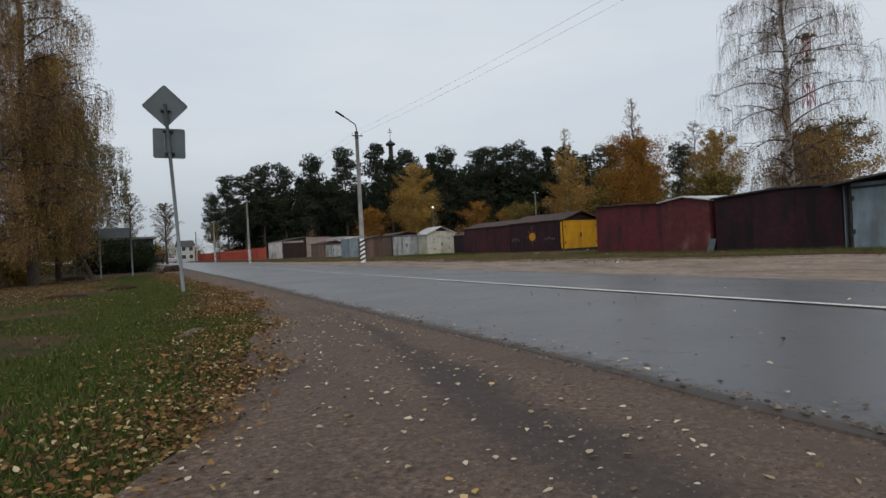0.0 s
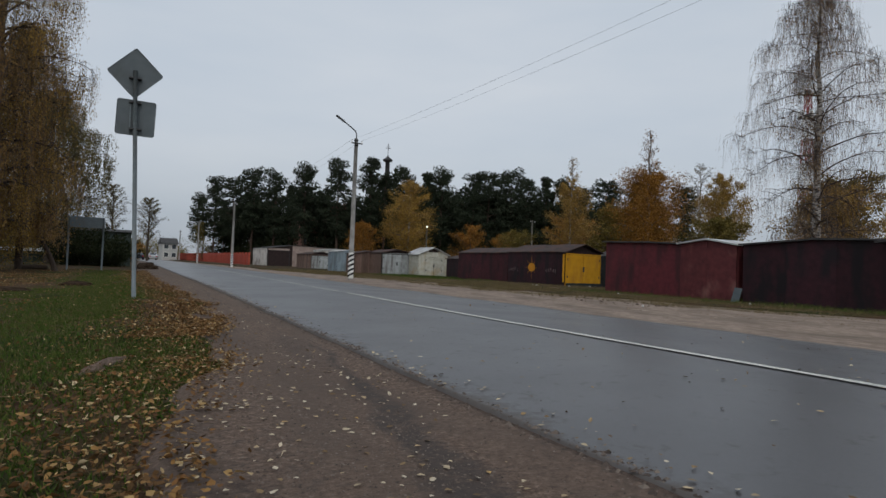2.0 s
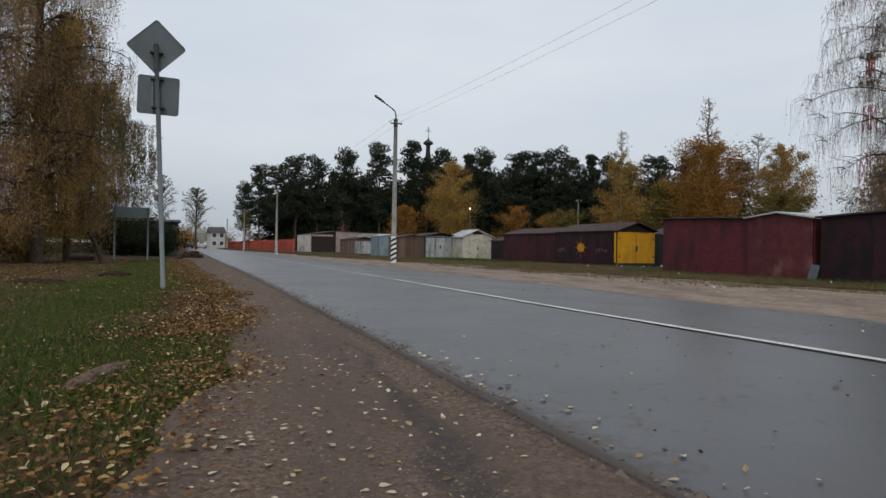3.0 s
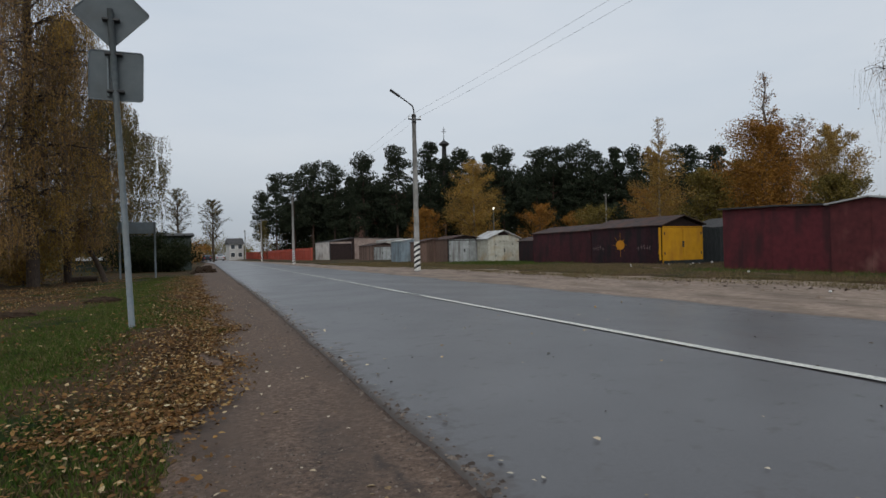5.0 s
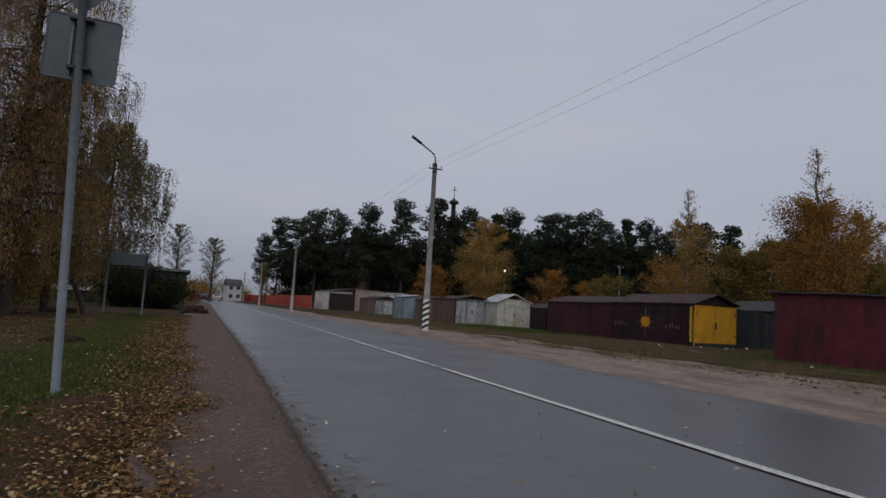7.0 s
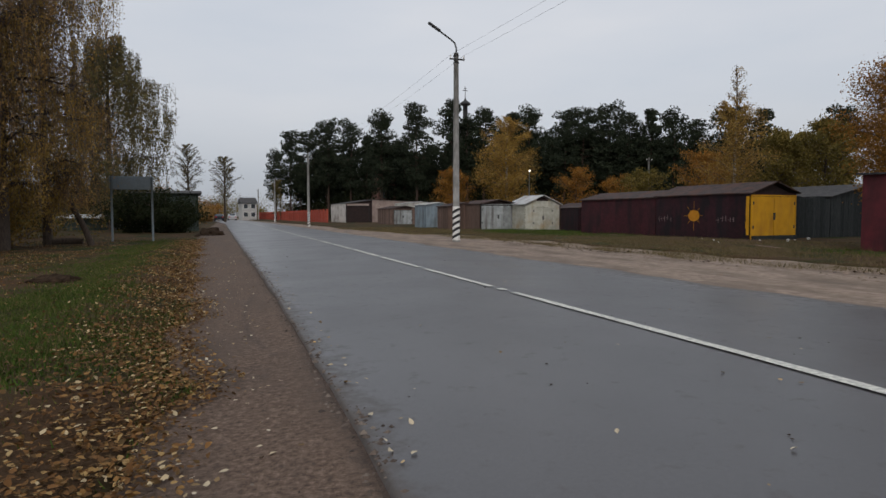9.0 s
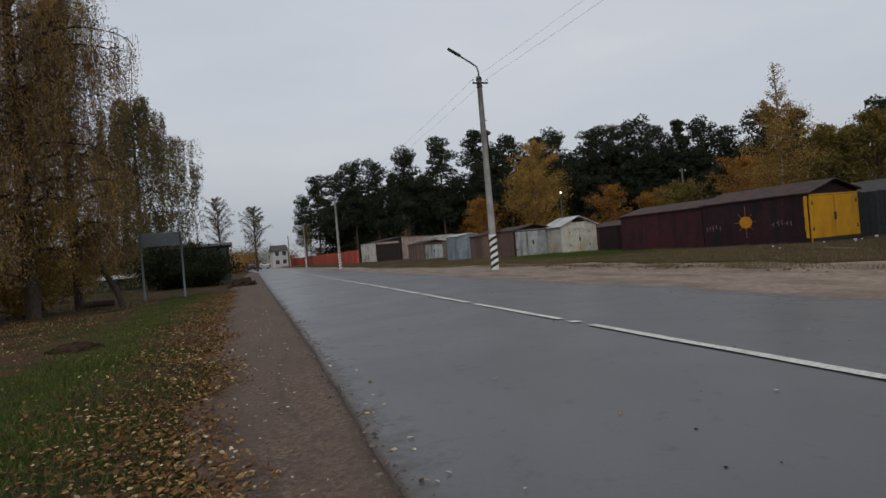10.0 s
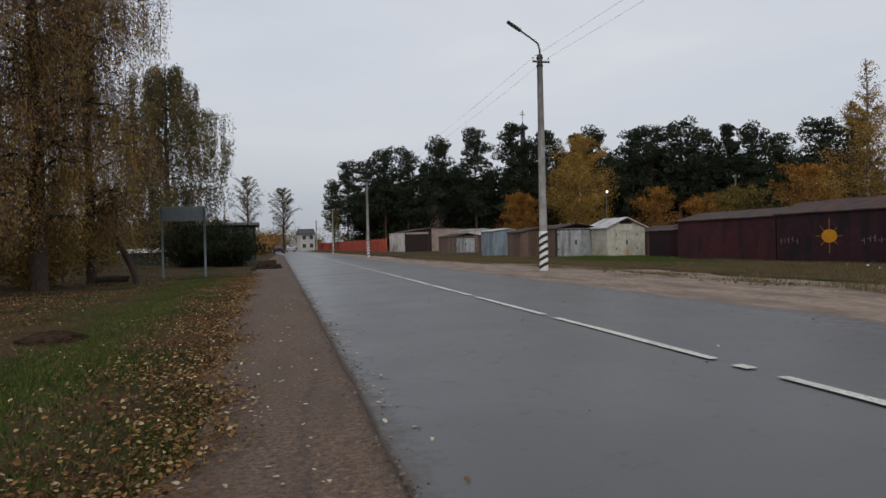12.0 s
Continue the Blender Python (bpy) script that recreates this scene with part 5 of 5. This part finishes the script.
tree("bare_tree", -4.0, 120, 13.2, 2.5, M["leaf_green"], M["dark_bark"], "tall sparse tree at the bend of the road", 57, leaves=2600, leaf_size=0.2, bare_below=0.36, limbs=40, trunk_r=0.22, twig_r=0.022, rise=(0.8, 1.25))
tree("bare_tree", 1.6, 124, 12.0, 2.4, M["leaf_green"], M["dark_bark"], "tall sparse tree at the bend of the road", 58, leaves=3000, leaf_size=0.2, bare_below=0.34, limbs=40, trunk_r=0.22, twig_r=0.022, rise=(0.8, 1.25))
bush("bush", -6.2, 98, 5.0, 3.0, M["leaf_orange"], "rusty bush under the sparse trees", 60, leaf_size=0.25)
bush("bush", -3.2, 112, 3.6, 2.6, M["leaf_brown"], "brown bush near the road end", 61, leaf_size=0.25)
for i, (bx, by, bh, br, lf) in enumerate([(-9, 140, 6, 4, "leaf_olive"), (-3, 150, 5, 4, "leaf_orange"), (-14, 125, 7, 5, "leaf_green"), (10.5, 205, 7, 5, "leaf_olive"), (-4, 190, 8, 6, "leaf_green"), (2, 215, 8, 6, "leaf_olive"), (-20, 110, 7, 6, "leaf_olive")]):
    bush("bush", bx, by, bh, br, M[lf], "distant autumn bushes near the end of the road", 80 + i, leaves=5000, leaf_size=0.3)
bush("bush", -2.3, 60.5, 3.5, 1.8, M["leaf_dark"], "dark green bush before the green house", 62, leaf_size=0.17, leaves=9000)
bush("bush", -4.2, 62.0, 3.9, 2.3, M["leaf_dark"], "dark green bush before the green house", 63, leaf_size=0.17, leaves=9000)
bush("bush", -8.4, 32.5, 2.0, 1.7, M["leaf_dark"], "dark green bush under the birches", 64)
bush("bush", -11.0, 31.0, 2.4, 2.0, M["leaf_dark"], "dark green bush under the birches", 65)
bush("bush", -7.2, 41.0, 2.2, 1.5, M["leaf_gold"], "yellow shrub under the birches", 66)
bush("bush", -10.5, 42.0, 2.8, 2.2, M["leaf_olive"], "olive shrub under the birches", 67)
bush("bush", -14.5, 40.0, 3.4, 2.6, M["leaf_dark"], "dark green bush under the birches", 68)
bush("bush", -9.5, 52.0, 3.0, 2.4, M["leaf_olive"], "olive shrub behind the birches", 69)
bush("bush", -17.0, 52.0, 4.5, 3.4, M["leaf_dark"], "dark bush behind the birches", 70, leaf_size=0.16)
bush("bush", -14.0, 60.0, 4.5, 3.6, M["leaf_olive"], "olive bush behind the birches", 71, leaf_size=0.16)
bush("bush", -20.0, 66.0, 6.0, 4.5, M["leaf_dark"], "dark bush behind the birches", 72, leaf_size=0.2, leaves=5000)
for i, (bx, by, bh) in enumerate([(-11, 80, 4.2), (-17, 82, 5.0), (-23, 80, 5.5), (-30, 78, 6.5), (-38, 74, 7.0), (-27, 62, 6.0), (-22, 48, 5.0), (-30, 46, 6.5), (-19, 40, 4.0)]):
    bush("bush", bx, by, bh, 4.4, M["leaf_dark" if i % 3 else "leaf_olive"], "dark overgrown bush beyond the birches", 90 + i, leaves=6000, leaf_size=0.26)
bush("bush", -12.0, 90.0, 5.5, 4.5, M["leaf_olive"], "olive bush behind the green house", 73, leaf_size=0.25)

# ---------------- small things on the ground ----------------
def heap(name, x, y, rx, ry, h, mat, label, seed, category="heap", turn=0):
    bm = bmesh.new()
    bmesh.ops.create_icosphere(bm, subdivisions=4, radius=1.0)
    for v in bm.verts:
        k = 1 + 0.25 * noise.noise(v.co * 2.3 + Vector((seed, 0, 0))) + 0.12 * noise.noise(v.co * 6 + Vector((0, seed, 0)))
        v.co = Vector((v.co.x * rx * k, v.co.y * ry * k, v.co.z * h * k))
    ob = part(name, bm, mat, None, at=pose(x, y, ground_z(x, y) - 0.02, 0, 0, turn))
    return tagged(ob, label, category)


heap("brush_heap", 0.85, 52.0, 0.9, 1.2, 0.75, M["soil"], "brown heap of earth and brush at the roadside", 1)
heap("earth_mound", -1.4, 24.5, 0.5, 0.35, 0.16, M["soil"], "low dark earth mound in the grass", 2)
heap("earth_mound", -2.8, 21.0, 0.7, 0.5, 0.14, M["soil"], "low dark earth mound in the grass", 3)
heap("earth_mound", 0.09, 8.37, 0.53, 0.09, 0.075, M["gravel"], "bare grey ridge of earth in the grass", 4, turn=72)
log = holder("log_seat", pose(-4.6, 40.6, -0.1), "dark log lying under the birches", "log")
tube_part("log", [(-0.6, 0, 0.08), (0, 0.05, 0.1), (0.6, 0.02, 0.08)], [0.13, 0.14, 0.12], 10, M["dark_bark"], log)
slab = holder("leaning_slab", pose(19.0, 16.72, 0.0), "pale broken sheet leaning in the gap between garages", "sheet")
part("slab_sheet", boxed(-0.02, 0.02, -0.15, 0.15, -0.1, 0.5, bevel=0.01), M["sign_back"], slab, at=pose(0, 0, 0, 6, 14, 4))
rr = random.Random(8)
for k, (tx, ty) in enumerate([(22.3, 30.2), (22.9, 29.4), (24.2, 30.2), (25.2, 30.4), (23.6, 30.0), (20.6, 30.9), (19.6, 29.6), (21.2, 32.2), (12.1, 14.0), (18.2, 15.5), (17.6, 21.0)]):
    bm = bmesh.new()
    bmesh.ops.create_icosphere(bm, subdivisions=2, radius=1)
    s = rr.uniform(0.03, 0.065)
    for v in bm.verts:
        v.co = v.co * (1 + 0.4 * noise.noise(v.co * 2 + Vector((k * 3, 0, 0))))
        v.co = Vector((v.co.x * s * 1.3, v.co.y * s, v.co.z * s * 0.8))
    gz = ground_z(tx, ty) if tx > sand_right(ty) else -0.01
    tagged(part("litter_bag", bm, M["rag"], None, at=pose(tx, ty, gz + s * 0.5, 0, 0, rr.uniform(0, 180))), "crumpled pale scrap of rubbish on the ground", "rubbish", "scattered rubbish")


def car(x, y, rot, paint, label):
    c = holder("car", pose(x, y, road_z(x, y), 0, 0, rot), label, "car")
    bm = bmesh.new()
    prof = [(-2.1, 0.3), (2.1, 0.3), (2.15, 0.75), (1.2, 0.92), (0.6, 1.42), (-1.0, 1.45), (-1.8, 0.98), (-2.15, 0.9)]
    l = [bm.verts.new((-0.82 if z < 1 else -0.66, yy_, z)) for yy_, z in prof]
    r = [bm.verts.new((0.82 if z < 1 else 0.66, yy_, z)) for yy_, z in prof]
    bm.faces.new(l)
    bm.faces.new(r[::-1])
    for i in range(8):
        bm.faces.new((l[i], r[i], r[(i + 1) % 8], l[(i + 1) % 8]))
    bmesh.ops.recalc_face_normals(bm, faces=bm.faces)
    bmesh.ops.bevel(bm, geom=list(bm.edges), offset=0.06, segments=2, affect="EDGES")
    part("body", bm, paint, c)
    part("rear_window", boxed(-0.56, 0.56, -0.31, 0.31, -0.01, 0.01), M["glass"], c, at=pose(0, -1.43, 1.25, 31, 0, 0))
    for sx in (-0.62, 0.62):
        part("tail_light", boxed(sx - 0.14, sx + 0.14, -2.2, -2.14, 0.68, 0.86, bevel=0.02), M["lens_red"], c)
    for sx in (-0.76, 0.76):
        for sy in (-1.3, 1.3):
            w = holder("wheel", pose(sx, sy, 0.32), "", "")
            w.parent = c
            tube_part("tyre", [(-0.1, 0, 0), (0.1, 0, 0)], [0.32, 0.32], 16, M["rubber"], w)
            tube_part("rim", [(-0.11, 0, 0), (0.11, 0, 0)], [0.19, 0.19], 12, M["galvanised"], w)
    return c


car(2.9, 152.0, 4, M["car_paint"], "light grey car far down the road")
car(0.3, 146.0, 4, M["car_dark"], "dark car far down the road")

# fallen leaves and grass blades
def scatter(name, pts, size, mat, rng, label, category, flat=0.25):
    n = len(pts)
    c = np.asarray(pts, float)
    a = rng.normal(size=(n, 3)) * (1, 1, flat)
    a /= np.linalg.norm(a, axis=1)[:, None]
    up = np.array([0, 0, 1.0]) + rng.normal(size=(n, 3)) * flat * 1.2
    b = np.cross(a, up)
    b /= np.linalg.norm(b, axis=1)[:, None]
    nn = np.cross(a, b)
    nn *= np.sign(nn[:, 2:3])
    s = size * rng.uniform(0.55, 1.35, (n, 1))
    curl = nn * s * rng.uniform(0.02, 0.18, (n, 1))
    q = np.stack([c - a * s * 0.5, c - a * s * 0.2 + b * s * 0.36 + curl, c + a * s * 0.2 + b * s * 0.28 + curl, c + a * s * 0.62 + curl * 0.4,
                  c + a * s * 0.2 - b * s * 0.28 + curl, c - a * s * 0.2 - b * s * 0.36 + curl], axis=1).reshape(-1, 3)
    k = np.arange(n) * 6
    faces = np.concatenate([np.stack([k, k + 1, k + 2, k + 3], axis=1), np.stack([k, k + 3, k + 4, k + 5], axis=1)])
    return tagged(new(name, mesh_of(name, q, [tuple(f) for f in faces.tolist()], mat)), label, category, kind="stuff")


rng = np.random.default_rng(77)
edge_pts, grass_pts, road_pts = [], [], []
for _ in range(40000):
    y = rng.uniform(0.5, 10) if rng.uniform() < 0.22 else 10 + 35 * rng.uniform() ** 1.6
    x = grass_edge(y) - abs(rng.normal(0.1, 0.72 if y < 10 else 0.55)) + 0.3 * rng.uniform() ** 3
    if noise.noise((x * 0.9, y * 0.6, 13)) < rng.uniform(-0.75, 0.1) - 0.4 * (y > 10):
        continue
    z = ground_z(x, y) if x < grass_edge(y) - 0.1 else -0.155
    edge_pts.append((x, y, z + rng.uniform(0.015, 0.05)))
for _ in range(24000):
    y = rng.uniform(3, 50)
    x = rng.uniform(-14, grass_edge(y) - 0.3)
    if -2.7 < x - grass_edge(y) < -1.1 and rng.uniform() < 0.7:
        continue
    if noise.noise((x * 0.45, y * 0.3, 11)) + 0.25 * (x < -4) < rng.uniform(-0.35, 0.5):
        continue
    grass_pts.append((x, y, ground_z(x, y) + rng.uniform(0.02, 0.06)))
for _ in range(36000):
    y = rng.uniform(18, 46)
    x = rng.uniform(-14, -2.4)
    if noise.noise((x * 0.35, y * 0.25, 41)) < -0.12:
        continue
    grass_pts.append((x, y, ground_z(x, y) + rng.uniform(0.02, 0.06)))
for _ in range(1900):
    y = rng.uniform(0, 30) if rng.uniform() < 0.55 else rng.uniform(0, 8.5)
    x = rng.uniform(grass_edge(y), road_left(y) + 0.3) if rng.uniform() < 0.72 else rng.uniform(2.4, 9)
    if x > 3.2 and rng.uniform() < 0.45:
        continue
    z = road_z(x, y) + 0.004 if x > road_left(y) + 0.05 else -0.15
    road_pts.append((x, y, z + 0.005))
scatter("leaf_litter", edge_pts, 0.034, M["litter"], rng, "dense band of fallen brown and yellow birch leaves", "leaves", 0.3)
scatter("leaf_litter", grass_pts, 0.038, M["litter"], rng, "fallen leaves scattered over the grass", "leaves", 0.35)
scatter("leaf_litter", road_pts, 0.035, M["pale_litter"], rng, "single pale leaves on gravel and asphalt", "leaves", 0.15)


def blades(name, pts, height, mat, rng, label):
    c = np.asarray(pts, float)
    n = len(c)
    az = rng.uniform(0, 6.283, n)
    w = 0.0045 * rng.uniform(0.7, 1.6, n)
    side = np.stack([np.cos(az), np.sin(az), np.zeros(n)], axis=1) * w[:, None]
    lean_ = rng.normal(0, 0.5, (n, 3)) * (1, 1, 0)
    tip = c + (np.array([0, 0, 1.0]) + lean_) * (height * rng.uniform(0.5, 1.4, (n, 1)))
    q = np.stack([c - side, c + side, tip], axis=1).reshape(-1, 3)
    faces = (np.arange(n)[:, None] * 3 + np.arange(3)).tolist()
    return tagged(new(name, mesh_of(name, q, [tuple(f) for f in faces], mat)), label, "grass", kind="stuff")


pts = []
for _ in range(240000):
    y = rng.uniform(2, 22) if rng.uniform() < 0.7 else rng.uniform(2, 48)
    x = grass_edge(y) - 0.05 - abs(rng.normal(0, 2.6))
    if x < -14 or noise.noise((x * 0.6, y * 0.4, 21)) < rng.uniform(-0.3, 0.25):
        continue
    pts.append((x, y, ground_z(min(x, grass_edge(y) - 0.12), y)))
for _ in range(64000):
    y = 5 + 40 * rng.uniform() ** 1.4
    x = grass_edge(y) - rng.normal(1.9, 0.5)
    if x < grass_edge(y) - 0.4:
        pts.append((x, y, ground_z(min(x, grass_edge(y) - 0.12), y)))
split = len(pts) // 5
rng.shuffle(pts)
blades("grass", pts[split:], 0.042, M["grass"], rng, "short green grass on the roadside")
blades("grass", pts[:split], 0.045, M["dry_grass"], rng, "withered olive grass among the green")
pts, lush = [], []
for _ in range(150000):
    y = rng.uniform(8, 62)
    x = sand_right(y) - 1.4 + 11 * rng.uniform() ** 1.5
    if x > 24 or (x > 19.1 and y < 24) or noise.noise((x * 0.5, y * 0.35, 31)) < rng.uniform(-0.45, 0.3) - 0.25 * (x > sand_right(y) + 1):
        continue
    z = ground_z(x, y) if x > sand_right(y) + 0.1 else -0.03
    if math.hypot((x - 20.0) / 3.6, (y - 44.0) / 8.0) < rng.uniform(0.7, 1.1) or (x > 17 and y < 24 and rng.uniform() < 0.5):
        lush.append((x, y, z))
    else:
        pts.append((x, y, z))
blades("grass", lush, 0.13, M["grass"], rng, "greener grass by the garage walls")
blades("grass", pts, 0.08, M["dry_grass"], rng, "patchy olive-brown grass before the garages")


# pebbles on the shoulder and clods on the verge
def pebbles(name, pts, lo, hi, mat, rng, label, category):
    n = len(pts)
    c = np.asarray(pts, float)
    s = rng.uniform(lo, hi, (n, 1)) * (0.5 + rng.uniform(0, 1, (n, 1)) ** 2)
    az = rng.uniform(0, 6.283, (n, 1))
    u = np.concatenate([np.cos(az), np.sin(az), np.zeros((n, 1))], axis=1) * s * rng.uniform(0.7, 1.3, (n, 1))
    v = np.concatenate([-np.sin(az), np.cos(az), np.zeros((n, 1))], axis=1) * s
    w = np.array([[0, 0, 1.0]]) * s * rng.uniform(0.35, 0.8, (n, 1))
    q = np.stack([c + u, c + v, c - u, c - v, c + w + u * 0.2], axis=1).reshape(-1, 3)
    k = np.arange(n) * 5
    faces = np.concatenate([np.stack([k + i, k + (i + 1) % 4, k + 4], axis=1) for i in range(4)])
    return tagged(new(name, mesh_of(name, q, [tuple(f) for f in faces.tolist()], mat)), label, category, kind="stuff")


pts = []
for _ in range(30000):
    y = 0.5 + 9 * rng.uniform() ** 1.3 if rng.uniform() < 0.85 else rng.uniform(0.5, 24)
    x = rng.uniform(grass_edge(y) - 0.1, road_left(y) - 0.02)
    if noise.noise((x * 1.3, y * 0.5, 51)) < rng.uniform(-0.5, 0.3):
        continue
    pts.append((x, y, shoulder_z(x, y)))
pebbles("pebble", pts, 0.003, 0.009, M["pebble"], rng, "small stones pressed into the gravel shoulder", "gravel")
pts = []
for _ in range(5000):
    y = rng.uniform(8, 40)
    x = rng.normal(15.0, 2.0)
    if x < 10 or x > min(20, sand_right(y)) or noise.noise((x * 0.6, y * 0.4, 61)) < rng.uniform(-0.2, 0.4):
        continue
    pts.append((x, y, -0.02))
pebbles("clod", pts, 0.02, 0.06, M["sand"], rng, "clods of sand and small stones on the dirt verge", "clods")

# dirt on the asphalt
pts = []
for _ in range(170):
    y = rng.uniform(4, 34)
    x = rng.uniform(2.6, 9.0)
    pts.append((x, y, road_z(x, y) + 0.003))
pebbles("dirt_clod", pts, 0.006, 0.017, M["soil"], rng, "small dark clods of dirt on the asphalt", "dirt")

# crumbs of earth along the broken asphalt edge
pts = []
for _ in range(3600):
    y = 0.5 + 32 * rng.uniform() ** 1.3
    x = road_left(y) + rng.normal(0.0, 0.05) + 0.12 * max(0.0, noise.noise((y * 0.9, 3.0, 71)))
    pts.append((x, y, road_z(x, y) - 0.002 if x > road_left(y) + 0.012 else shoulder_z(x, y) - 0.002))
pebbles("earth_crumb", pts, 0.006, 0.024, M["pebble"], rng, "crumbs of brown earth along the asphalt edge", "dirt")
pts = []
for _ in range(1500):
    y = rng.uniform(14, 42)
    x = sand_right(y) - abs(rng.normal(0.6, 1.4))
    if x < 12 or noise.noise((x * 0.5, y * 0.35, 81)) < 0.05:
        continue
    pts.append((x, y, -0.03))
pebbles("clod", pts, 0.02, 0.05, M["soil"], rng, "dark clods of earth at the edge of the verge", "clods")
